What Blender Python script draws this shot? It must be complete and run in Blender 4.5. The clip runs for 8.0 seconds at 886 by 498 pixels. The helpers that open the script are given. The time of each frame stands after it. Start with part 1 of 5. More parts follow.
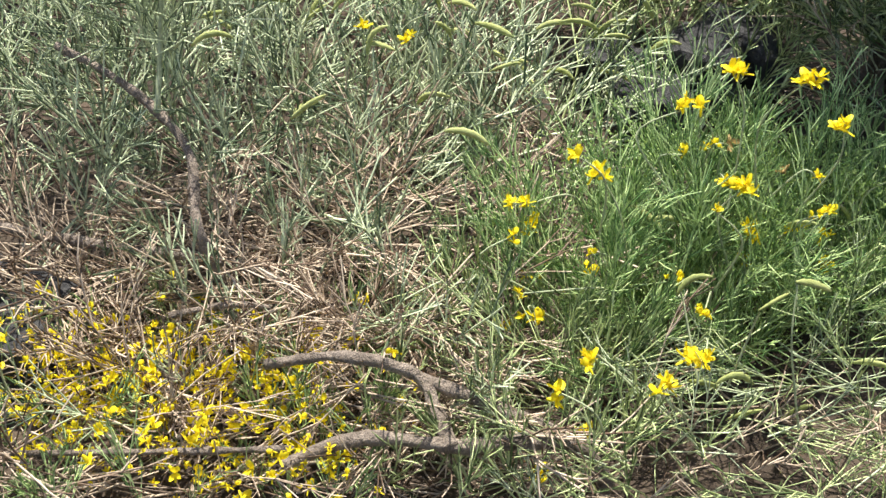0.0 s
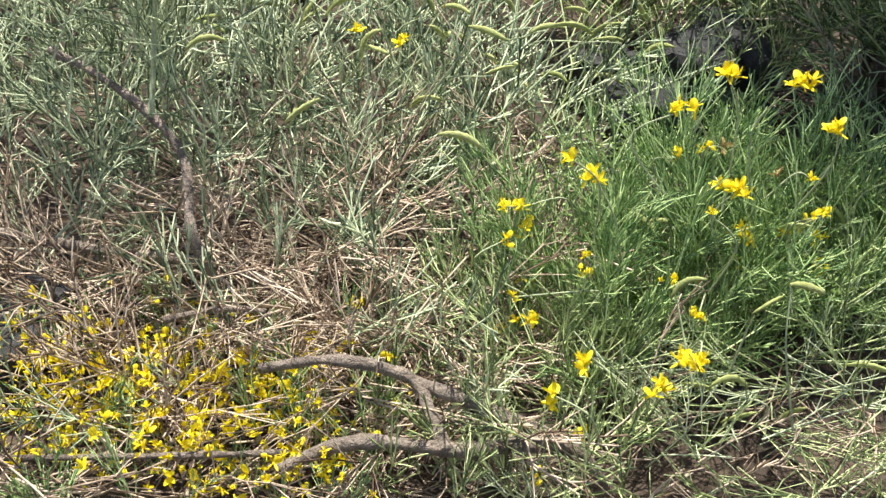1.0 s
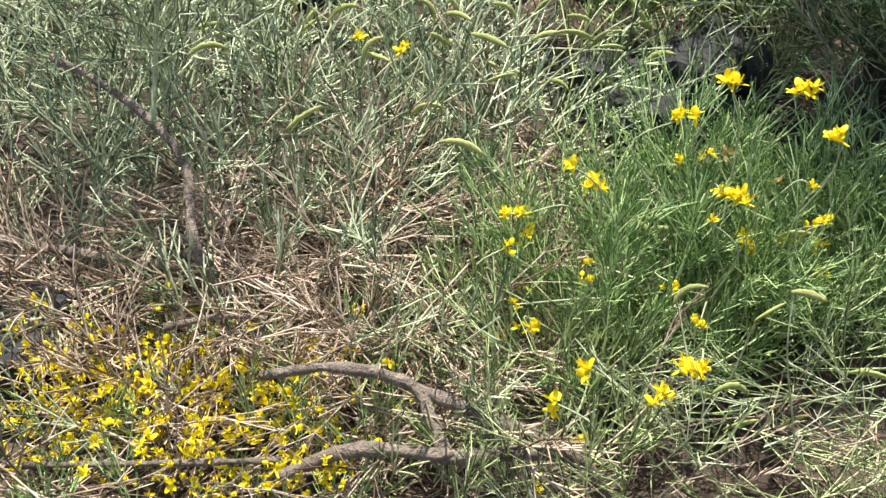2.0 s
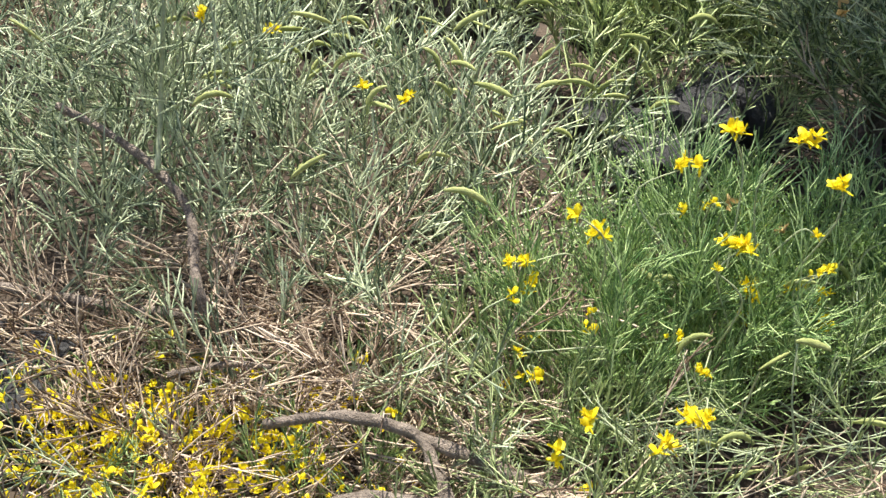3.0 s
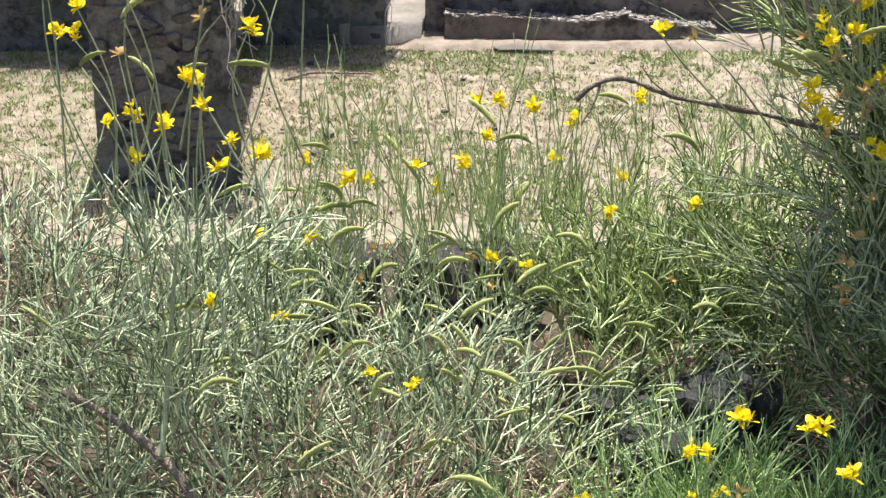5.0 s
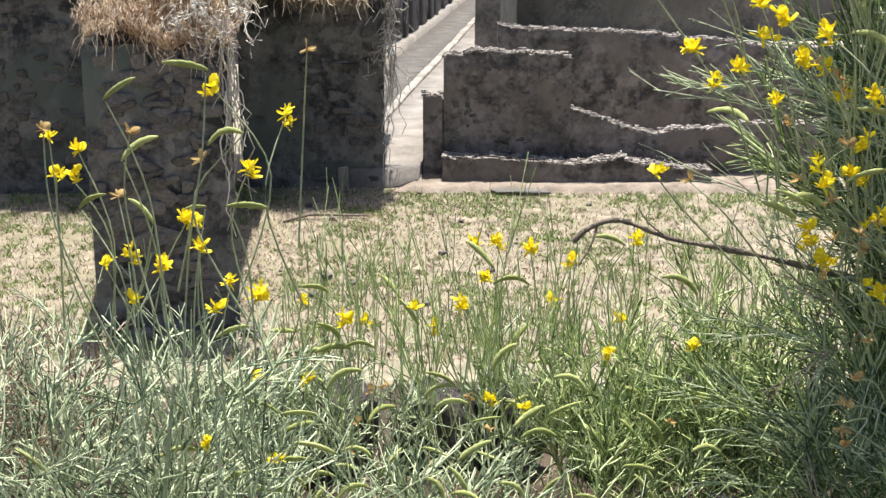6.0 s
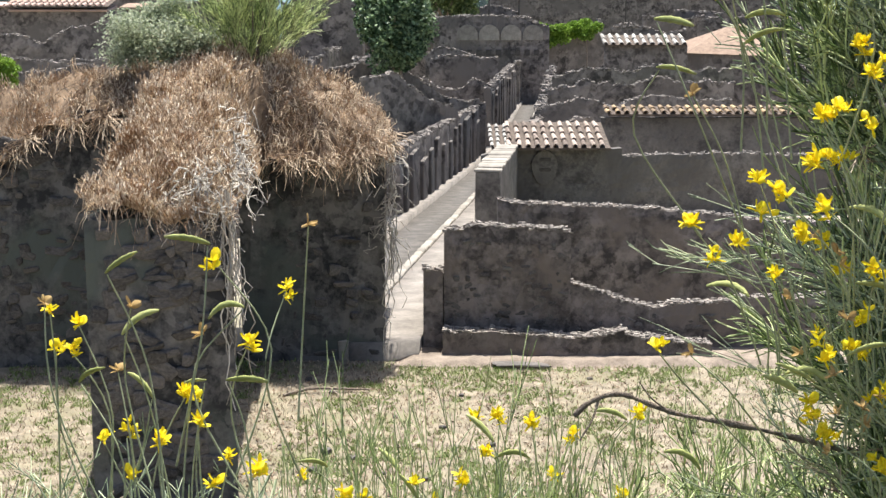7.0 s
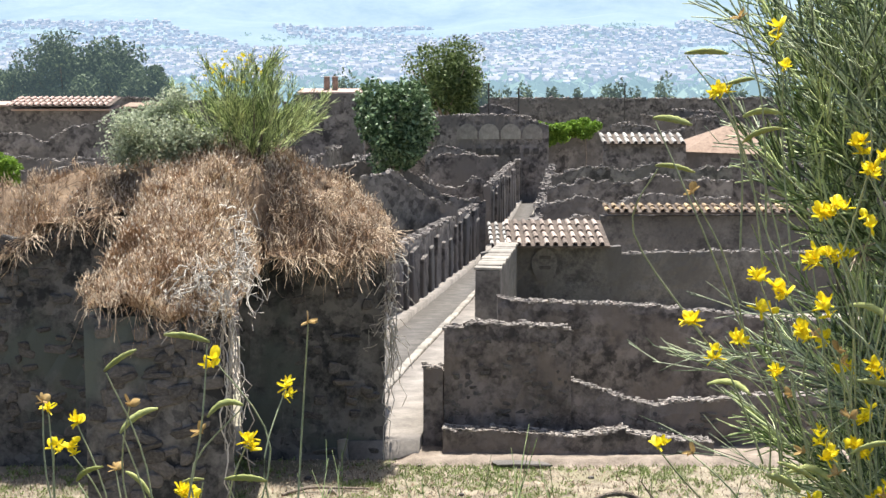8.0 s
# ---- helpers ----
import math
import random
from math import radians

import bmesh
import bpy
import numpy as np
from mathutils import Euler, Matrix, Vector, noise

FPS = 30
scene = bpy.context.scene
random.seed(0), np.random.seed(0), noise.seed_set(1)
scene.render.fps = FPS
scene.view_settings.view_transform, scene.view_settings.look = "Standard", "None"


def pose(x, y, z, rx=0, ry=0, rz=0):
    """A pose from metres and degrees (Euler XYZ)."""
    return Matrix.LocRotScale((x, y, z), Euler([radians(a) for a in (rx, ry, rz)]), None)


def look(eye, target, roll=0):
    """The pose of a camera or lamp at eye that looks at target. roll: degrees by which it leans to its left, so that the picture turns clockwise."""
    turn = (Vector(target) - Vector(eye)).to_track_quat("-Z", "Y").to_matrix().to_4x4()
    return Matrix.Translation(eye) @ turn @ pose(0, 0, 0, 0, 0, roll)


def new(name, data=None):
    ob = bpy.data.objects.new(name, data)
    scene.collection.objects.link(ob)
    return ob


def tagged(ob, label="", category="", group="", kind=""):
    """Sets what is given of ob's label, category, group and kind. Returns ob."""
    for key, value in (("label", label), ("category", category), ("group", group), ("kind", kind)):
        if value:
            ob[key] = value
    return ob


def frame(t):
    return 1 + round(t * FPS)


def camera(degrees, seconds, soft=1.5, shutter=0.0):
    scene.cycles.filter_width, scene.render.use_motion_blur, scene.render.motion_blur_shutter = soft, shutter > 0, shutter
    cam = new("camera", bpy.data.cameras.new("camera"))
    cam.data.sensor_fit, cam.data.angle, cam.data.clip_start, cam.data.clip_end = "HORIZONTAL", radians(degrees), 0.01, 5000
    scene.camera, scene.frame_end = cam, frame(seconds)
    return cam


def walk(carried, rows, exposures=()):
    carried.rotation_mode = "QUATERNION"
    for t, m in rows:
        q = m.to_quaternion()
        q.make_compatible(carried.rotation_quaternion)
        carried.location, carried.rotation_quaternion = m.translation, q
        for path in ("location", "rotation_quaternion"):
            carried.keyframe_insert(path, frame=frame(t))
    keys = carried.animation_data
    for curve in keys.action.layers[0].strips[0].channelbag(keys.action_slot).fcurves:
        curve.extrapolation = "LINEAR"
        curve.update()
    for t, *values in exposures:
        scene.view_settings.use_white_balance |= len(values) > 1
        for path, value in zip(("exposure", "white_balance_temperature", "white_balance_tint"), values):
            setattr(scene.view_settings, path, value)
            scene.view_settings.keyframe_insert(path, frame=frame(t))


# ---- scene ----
# ---------------------------------------------------------------- camera
EYE = 8.0
cam = camera(31.3, 8.0, soft=1.5)
walk(cam, [
    (0.0, pose(0, 0, EYE, 55.594, 0, -0.155)),
    (0.5, pose(0, 0, EYE, 55.657, 0, -0.281)),
    (1.0, pose(0, 0, EYE, 55.719, 0, -0.405)),
    (1.2, pose(0, 0, EYE, 55.812, 0, -0.405)),
    (2.3, pose(0, 0, EYE, 55.998, 0, -0.251)),
    (2.5, pose(0, 0, EYE, 56.091, 0, -0.186)),
    (3.0, pose(0, 0, EYE, 57.742, 0, -0.179)),
    (3.5, pose(0, 0, EYE, 59.914, 0, -0.248)),
    (4.0, pose(0, 0, EYE, 62.730, 0, -0.188)),
    (4.5, pose(0, 0, EYE, 65.610, 0, -0.000)),
    (4.7, pose(0, 0, EYE, 66.611, 0, 0.078)),
    (5.8, pose(0, 0, EYE, 72.194, 0, -0.000)),
    (6.0, pose(0, 0, EYE, 73.228, 0, -0.015)),
    (6.5, pose(0, 0, EYE, 76.234, 0, -0.000)),
    (7.0, pose(0, 0, EYE, 79.512, 0, -0.000)),
    (7.5, pose(0, 0, EYE, 81.934, 0, -0.000)),
    (8.0, pose(0, 0, EYE, 83.056, 0, -0.000)),
])

# ---------------------------------------------------------------- light
SUN_HIGH, SUN_SIDE = 76, 4          # degrees above the horizon; degrees to the right of straight ahead
world = bpy.data.worlds.new("daylight")
scene.world = world
world.use_nodes = True
wn = world.node_tree
sky = wn.nodes.new("ShaderNodeTexSky")
sky.sky_type = "NISHITA"
sky.sun_disc = False
sky.sun_elevation = radians(SUN_HIGH)
sky.sun_rotation = radians(SUN_SIDE)
sky.dust_density = 2.5
wn.links.new(sky.outputs[0], wn.nodes["Background"].inputs[0])
wn.nodes["Background"].inputs[1].default_value = 0.092
sun = new("sun", bpy.data.lights.new("sun", "SUN"))
sun.data.energy, sun.data.angle, sun.data.color = 5.0, radians(0.6), (1.0, 0.96, 0.89)
sun_from = Vector((math.sin(radians(SUN_SIDE)) * math.cos(radians(SUN_HIGH)),
                   math.cos(radians(SUN_SIDE)) * math.cos(radians(SUN_HIGH)), math.sin(radians(SUN_HIGH))))
sun.matrix_world = look(sun_from * 60, (0, 0, 0))
scene.view_settings.exposure = 0.93

rng = np.random.default_rng(7)


# ---------------------------------------------------------------- materials
def material(name, dark, light, scale=8.0, rough=0.85, bump=0.3, fine=60.0, island=0.0, stain=None, stain_scale=1.2,
             through_light=0.0, pieces=0.0, gloss=0.3, glow=None, span=(0.5, 0.95), cells=0.0, cell_tone=0.15):
    """Colour between dark and light by noise at two scales, with bump; island or pieces: variation from bit to bit."""
    m = bpy.data.materials.new(name)
    m.use_nodes = True
    nt = m.node_tree
    b = nt.nodes["Principled BSDF"]
    link = nt.links.new

    def node(kind, **sets):
        n = nt.nodes.new(kind)
        for k, v in sets.items():
            n.inputs[k].default_value = v
        return n

    co = nt.nodes.new("ShaderNodeTexCoord")
    big = node("ShaderNodeTexNoise", Scale=scale, Detail=6.0, Roughness=0.65)
    small = node("ShaderNodeTexNoise", Scale=fine, Detail=4.0, Roughness=0.7)
    link(co.outputs["Object"], big.inputs["Vector"])
    link(co.outputs["Object"], small.inputs["Vector"])
    mix = nt.nodes.new("ShaderNodeMath")
    mix.operation = "MULTIPLY_ADD"
    link(small.outputs["Fac"], mix.inputs[0])
    mix.inputs[1].default_value = 0.45
    link(big.outputs["Fac"], mix.inputs[2])
    last = mix.outputs[0]
    if cells:
        vor = node("ShaderNodeTexVoronoi", Scale=cells, Randomness=1.0)
        warp = nt.nodes.new("ShaderNodeVectorMath")
        warp.operation = "MULTIPLY_ADD"
        link(small.outputs["Color"], warp.inputs[0])
        warp.inputs[1].default_value = (0.12, 0.12, 0.12)
        link(co.outputs["Object"], warp.inputs[2])
        link(warp.outputs[0], vor.inputs["Vector"])
        sep = nt.nodes.new("ShaderNodeSeparateColor")
        link(vor.outputs["Color"], sep.inputs[0])
        tone = nt.nodes.new("ShaderNodeMath")
        tone.operation = "MULTIPLY_ADD"
        link(sep.outputs[0], tone.inputs[0])
        tone.inputs[1].default_value = cell_tone
        link(last, tone.inputs[2])
        off = nt.nodes.new("ShaderNodeMath")
        off.operation = "SUBTRACT"
        link(tone.outputs[0], off.inputs[0])
        off.inputs[1].default_value = cell_tone / 2
        last = off.outputs[0]
    ramp = nt.nodes.new("ShaderNodeValToRGB")
    ramp.color_ramp.elements[0].position, ramp.color_ramp.elements[1].position = span
    ramp.color_ramp.elements[0].color, ramp.color_ramp.elements[1].color = (*dark, 1), (*light, 1)
    if island or pieces:
        if island:
            src = nt.nodes.new("ShaderNodeNewGeometry").outputs["Random Per Island"]
        else:
            src = nt.nodes.new("ShaderNodeObjectInfo").outputs["Random"]
        add = nt.nodes.new("ShaderNodeMath")
        add.operation = "MULTIPLY_ADD"
        link(src, add.inputs[0])
        add.inputs[1].default_value = island or pieces
        sub = nt.nodes.new("ShaderNodeMath")
        sub.operation = "SUBTRACT"
        link(last, sub.inputs[0])
        sub.inputs[1].default_value = (island or pieces) / 2
        link(sub.outputs[0], add.inputs[2])
        last = add.outputs[0]
    link(last, ramp.inputs[0])
    colour = ramp.outputs[0]
    if stain:
        wide = node("ShaderNodeTexNoise", Scale=stain_scale, Detail=5.0, Roughness=0.6)
        link(co.outputs["Object"], wide.inputs["Vector"])
        r2 = nt.nodes.new("ShaderNodeValToRGB")
        r2.color_ramp.elements[0].position, r2.color_ramp.elements[1].position = 0.48, 0.62
        link(wide.outputs["Fac"], r2.inputs[0])
        mc = nt.nodes.new("ShaderNodeMix")
        mc.data_type = "RGBA"
        link(r2.outputs[0], mc.inputs[0])
        link(colour, mc.inputs[6])
        mc.inputs[7].default_value = (*stain, 1)
        colour = mc.outputs[2]
    link(colour, b.inputs["Base Color"])
    b.inputs["Roughness"].default_value = rough
    b.inputs["Specular IOR Level"].default_value = gloss
    if bump:
        bp = node("ShaderNodeBump", Strength=bump, Distance=0.02)
        link(mix.outputs[0], bp.inputs["Height"])
        link(bp.outputs[0], b.inputs["Normal"])
    if through_light:
        tl = nt.nodes.new("ShaderNodeBsdfTranslucent")
        link(colour, tl.inputs[0])
        ms = nt.nodes.new("ShaderNodeMixShader")
        ms.inputs[0].default_value = through_light
        link(b.outputs[0], ms.inputs[1])
        link(tl.outputs[0], ms.inputs[2])
        link(ms.outputs[0], nt.nodes["Material Output"].inputs[0])
    # glow: even emission that stands in for distance haze
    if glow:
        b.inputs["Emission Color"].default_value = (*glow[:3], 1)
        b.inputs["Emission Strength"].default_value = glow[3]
    return m


# Soil colour darkened so the gaps under the twigs read as shade.
M_SOIL = material("shade_dark_soil", (0.025, 0.018, 0.013), (0.11, 0.082, 0.058), 5, 0.95, 0.8, 90)
M_LAWN = material("dry_lawn", (0.10, 0.086, 0.062), (0.375, 0.322, 0.242), 3.2, 0.95, 0.9, 26, stain=(0.215, 0.20, 0.125), stain_scale=1.4, span=(0.52, 0.9))
M_DIRT = material("ruin_floor", (0.20, 0.17, 0.14), (0.42, 0.37, 0.30), 0.25, 0.95, 0.5, 3, stain=(0.16, 0.17, 0.09), stain_scale=0.05)
M_WALL = material("rubble_masonry", (0.058, 0.052, 0.049), (0.265, 0.23, 0.21), 1.7, 0.95, 1.0, 9, stain=(0.19, 0.16, 0.14), stain_scale=0.7, span=(0.58, 0.88), cells=7.0)
# Darker throughout than M_WALL, with a greenish stain.
M_WALL_DARK = material("dark_masonry", (0.038, 0.039, 0.040), (0.205, 0.195, 0.182), 1.5, 0.95, 1.0, 10, stain=(0.115, 0.13, 0.115), stain_scale=0.6, span=(0.58, 0.88), cells=5.0, cell_tone=0.2)
M_PLASTER = material("old_plaster", (0.075, 0.07, 0.067), (0.235, 0.218, 0.20), 0.9, 0.92, 0.5, 8, stain=(0.115, 0.107, 0.10), stain_scale=0.45, span=(0.56, 0.88))
# Pale mortar tones, lightened past the walls to paint in their sunlit tops.
M_CAP = material("sunlit_tone_mortar", (0.10, 0.09, 0.082), (0.37, 0.335, 0.30), 3, 0.95, 0.9, 18, island=0.55)
M_CAP_FAR = material("sunlit_tone_wall_top", (0.11, 0.10, 0.092), (0.30, 0.27, 0.245), 3, 0.95, 0.9, 18, island=0.5)
M_FAR_WALL = material("far_masonry", (0.06, 0.054, 0.051), (0.28, 0.25, 0.228), 0.9, 0.95, 0.8, 4, stain=(0.165, 0.148, 0.136), stain_scale=0.3, span=(0.56, 0.88), cells=3.0, cell_tone=0.22)
M_STONE = material("rubble_stone", (0.06, 0.056, 0.053), (0.19, 0.175, 0.162), 6, 0.9, 0.7, 40, pieces=0.3)
# Base colour darkened all over to stand for the blocks' shaded near faces.
M_ROCK = material("shade_dark_limestone", (0.035, 0.03, 0.03), (0.19, 0.165, 0.16), 12, 0.9, 1.0, 70, stain=(0.075, 0.06, 0.06), stain_scale=9)
# Rock colour darkened to paint the shade under the broom.
M_SHADE_ROCK = material("shade_dark_rock", (0.03, 0.03, 0.033), (0.1, 0.098, 0.095), 9, 0.85, 0.8, 60)
M_PAVE = material("pale_paving", (0.15, 0.136, 0.12), (0.35, 0.315, 0.28), 1.2, 0.92, 0.4, 12)
M_ROAD = material("worn_basalt_paving", (0.06, 0.056, 0.052), (0.165, 0.152, 0.138), 1.6, 0.92, 0.6, 14)
M_BANK = material("bare_earth", (0.13, 0.105, 0.083), (0.36, 0.30, 0.245), 2.6, 0.95, 0.8, 24)
M_KERB = material("kerb_stone", (0.17, 0.155, 0.135), (0.38, 0.35, 0.305), 2, 0.9, 0.5, 20, pieces=0.3)
M_TILE = material("clay_roof_tile", (0.15, 0.12, 0.10), (0.45, 0.37, 0.315), 5, 0.85, 0.4, 30, pieces=0.6)
M_TILE_LICHEN = material("lichen_roof_tile", (0.17, 0.125, 0.09), (0.5, 0.37, 0.22), 5, 0.88, 0.4, 30, pieces=0.6)
M_TILE_PALE = material("pale_roof_tile", (0.26, 0.245, 0.225), (0.52, 0.5, 0.46), 3, 0.85, 0.4, 20, pieces=0.4)
# Pan colour darkened to paint the shadows between rows of cover tiles.
M_PAN = material("shadow_dark_pan_tile", (0.05, 0.04, 0.035), (0.17, 0.135, 0.11), 4, 0.9, 0.4, 30)
M_TAN_ROOF = material("tan_roof", (0.20, 0.14, 0.105), (0.37, 0.275, 0.21), 2.2, 0.9, 1.0, 9)
M_RED_ROOF = material("red_roof", (0.38, 0.26, 0.215), (0.54, 0.41, 0.36), 0.8, 0.9, 0.3, 5)
M_TWIG = material("broom_twig", (0.10, 0.145, 0.075), (0.72, 0.79, 0.51), 30, 0.42, 0.0, 200, island=0.85, gloss=0.5)
M_TWIG_FRESH = material("fresh_broom_twig", (0.09, 0.18, 0.05), (0.58, 0.73, 0.32), 30, 0.42, 0.0, 200, island=0.85, gloss=0.5)
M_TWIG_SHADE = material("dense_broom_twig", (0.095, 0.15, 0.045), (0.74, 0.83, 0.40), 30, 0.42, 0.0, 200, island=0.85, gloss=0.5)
M_DRY_TWIG = material("dead_twig", (0.13, 0.085, 0.055), (0.62, 0.50, 0.37), 30, 0.8, 0.0, 200, island=0.8)
M_LEAF = material("broom_leaf", (0.15, 0.25, 0.05), (0.46, 0.60, 0.20), 30, 0.5, 0.0, 200, island=0.6, through_light=0.35)
M_BARK = material("grey_bark", (0.1, 0.078, 0.06), (0.4, 0.33, 0.265), 25, 0.9, 1.0, 160)
M_STALK = material("green_stalk", (0.21, 0.25, 0.13), (0.47, 0.51, 0.31), 60, 0.55, 0.0, 300, island=0.4)
M_PETAL = material("yellow_petal", (0.86, 0.65, 0.008), (0.96, 0.86, 0.04), 90, 0.5, 0.0, 400, through_light=0.35)
M_WITHER = material("withered_petal", (0.36, 0.22, 0.07), (0.66, 0.48, 0.22), 60, 0.8, 0.2, 300, through_light=0.3)
M_POD = material("downy_pod", (0.27, 0.31, 0.085), (0.52, 0.55, 0.22), 60, 0.7, 0.3, 300, pieces=0.3, through_light=0.15)
M_MOUND = material("straw_littered_earth", (0.085, 0.055, 0.036), (0.31, 0.225, 0.15), 4.5, 0.95, 1.0, 30)
M_GRASS_DRY = material("dry_grass", (0.21, 0.13, 0.08), (0.93, 0.80, 0.62), 3, 0.8, 0.0, 40, island=0.7, through_light=0.3, stain=(0.42, 0.28, 0.17), stain_scale=1.3)
M_STRAW = material("pale_straw", (0.58, 0.46, 0.34), (0.92, 0.84, 0.70), 3, 0.8, 0.0, 40, island=0.6, through_light=0.25)
M_GRASS = material("lawn_grass", (0.15, 0.21, 0.055), (0.36, 0.46, 0.16), 3, 0.7, 0.0, 40, island=0.7, through_light=0.25)
M_ROOT = material("bleached_root", (0.30, 0.27, 0.23), (0.66, 0.62, 0.55), 20, 0.85, 0.3, 90, island=0.5)
M_OLIVE = material("grey_green_leaf", (0.26, 0.31, 0.2), (0.58, 0.62, 0.46), 3, 0.6, 0.0, 30, island=0.8, through_light=0.45)
M_DARKLEAF = material("dark_green_leaf", (0.03, 0.07, 0.025), (0.24, 0.34, 0.17), 3, 0.45, 0.0, 30, island=0.8, through_light=0.15, gloss=0.5)
M_MIDLEAF = material("olive_green_leaf", (0.06, 0.095, 0.03), (0.2, 0.26, 0.095), 2, 0.55, 0.0, 20, island=0.8, through_light=0.2)
# A faint blue emission paints haze over the far trees.
M_FARLEAF = material("haze_glow_far_leaf", (0.035, 0.058, 0.03), (0.12, 0.16, 0.08), 1, 0.7, 0.0, 8, island=0.8, through_light=0.2, glow=(0.30, 0.42, 0.50, 0.10))
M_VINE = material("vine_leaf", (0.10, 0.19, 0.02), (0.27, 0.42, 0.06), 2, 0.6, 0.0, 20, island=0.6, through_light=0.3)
# Haze on the hillside and town is painted in as bluish emission.
M_DISTANCE = material("haze_glow_hillside", (0.05, 0.08, 0.08), (0.12, 0.15, 0.13), 0.006, 1.0, 0.0, 0.05, glow=(0.39, 0.55, 0.80, 0.42))
M_TOWN = material("haze_glow_houses", (0.08, 0.08, 0.085), (0.28, 0.275, 0.27), 0.02, 1.0, 0.0, 0.2, island=1.3, glow=(0.41, 0.56, 0.78, 0.42))
M_TOWN_ROOF = material("haze_glow_roofs", (0.06, 0.055, 0.055), (0.2, 0.18, 0.17), 0.02, 1.0, 0.0, 0.2, island=1.3, glow=(0.41, 0.56, 0.78, 0.42))
M_TOWN_TREE = material("haze_glow_trees", (0.06, 0.10, 0.07), (0.13, 0.18, 0.12), 0.02, 1.0, 0.0, 0.2, island=1.0, glow=(0.34, 0.48, 0.60, 0.50))
M_POLE = material("dark_post", (0.05, 0.045, 0.04), (0.12, 0.11, 0.10), 3, 0.8, 0.2, 30)


# ---------------------------------------------------------------- builders
def thing(name, place=(0, 0, 0), label="", category="", group="", kind=""):
    ob = new(name)
    ob.location = place
    ob.empty_display_size = 0.1
    return tagged(ob, label, category, group, kind)


def mesh_of(name, verts, faces, mat, smooth=False):
    me = bpy.data.meshes.new(name)
    me.from_pydata(np.asarray(verts).tolist(), [], faces if isinstance(faces, list) else faces.tolist())
    me.materials.append(mat)
    if smooth:
        me.polygons.foreach_set("use_smooth", [True] * len(me.polygons))
    me.update()
    return me


def put(name, mesh, parent=None, m=None, label="", kind=""):
    """Link a mesh as one object, under a thing when a parent is given; m is its pose in the world."""
    ob = new(name, mesh)
    if m is not None:
        ob.matrix_basis = m
    if parent is not None:
        ob.parent = parent
        ob.matrix_parent_inverse = Matrix.Translation(-parent.location)
    return tagged(ob, label, "", "", kind)


def part(name, bm, mat, parent, label="", m=None, smooth=False):
    me = bpy.data.meshes.new(name)
    bm.to_mesh(me)
    bm.free()
    me.materials.append(mat)
    if smooth:
        me.polygons.foreach_set("use_smooth", [True] * len(me.polygons))
    return put(name, me, parent, m, label)


def tubes(paths, radii, sides=3):
    """Thin tubes along many paths at once: paths (n, k, 3), radii (n, k)."""
    paths, radii = np.asarray(paths, float), np.asarray(radii, float)
    n, k, _ = paths.shape
    way = np.gradient(paths, axis=1)
    way /= np.linalg.norm(way, axis=2, keepdims=True) + 1e-9
    ref = np.where(np.abs(way[:, :1, 2:3]) > 0.9, [[[1.0, 0, 0]]], [[[0, 0, 1.0]]])
    ref = np.repeat(ref, k, axis=1)
    a = np.cross(way, ref)
    a /= np.linalg.norm(a, axis=2, keepdims=True) + 1e-9
    b = np.cross(way, a)
    ang = np.arange(sides) * 2 * np.pi / sides
    ring = a[:, :, None] * np.cos(ang)[:, None] + b[:, :, None] * np.sin(ang)[:, None]
    v = paths[:, :, None] + ring * radii[:, :, None, None]
    i, j, s = np.meshgrid(np.arange(n), np.arange(k - 1), np.arange(sides), indexing="ij")
    t = (s + 1) % sides
    at = lambda jj, ss: (i * k + jj) * sides + ss
    f = np.stack([at(j, s), at(j, t), at(j + 1, t), at(j + 1, s)], -1).reshape(-1, 4)
    return v.reshape(-1, 3), f


def sprays(roots, ways, lengths, thick, bend=(0, 0, 0), wobble=0.06, k=5, taper=0.35):
    """Bending shoots from roots along ways."""
    n = len(roots)
    s = np.linspace(0, 1, k)[None, :, None]
    ways = ways / (np.linalg.norm(ways, axis=1, keepdims=True) + 1e-9)
    L = lengths[:, None, None]
    p = roots[:, None] + ways[:, None] * L * s + np.asarray(bend).reshape(-1, 1, 3) * L * s ** 2
    p = p + rng.normal(0, 1, (n, k, 3)) * L * wobble * np.minimum(1, s * 3)
    return p, np.broadcast_to(thick[:, None], (n, k)) * np.linspace(1, taper, k)[None]


def grow(parents, lengths, count, wide, short, long, lift):
    """Shoots that leave their parent shoots (n, k, 3) at sharp angles, count from each."""
    n, k, _ = parents.shape
    s = rng.uniform(0.12, 0.97, (n, count))
    i = np.minimum((s * (k - 1)).astype(int), k - 2)
    row = np.arange(n)[:, None]
    on = parents[row, i + 1] - parents[row, i]
    root = parents[row, i] + on * (s * (k - 1) - i)[..., None]
    on = on / (np.linalg.norm(on, axis=2, keepdims=True) + 1e-9)
    out = np.cross(on, rng.normal(0, 1, (n, count, 3)))
    out /= np.linalg.norm(out, axis=2, keepdims=True) + 1e-9
    way = on + out * (wide * rng.uniform(0.45, 1.4, (n, count, 1))) + np.array([0, 0, lift])
    long_by = lengths[:, None] * rng.uniform(short, long, (n, count)) * (1.15 - 0.5 * s)
    return root.reshape(-1, 3), way.reshape(-1, 3), long_by.reshape(-1)


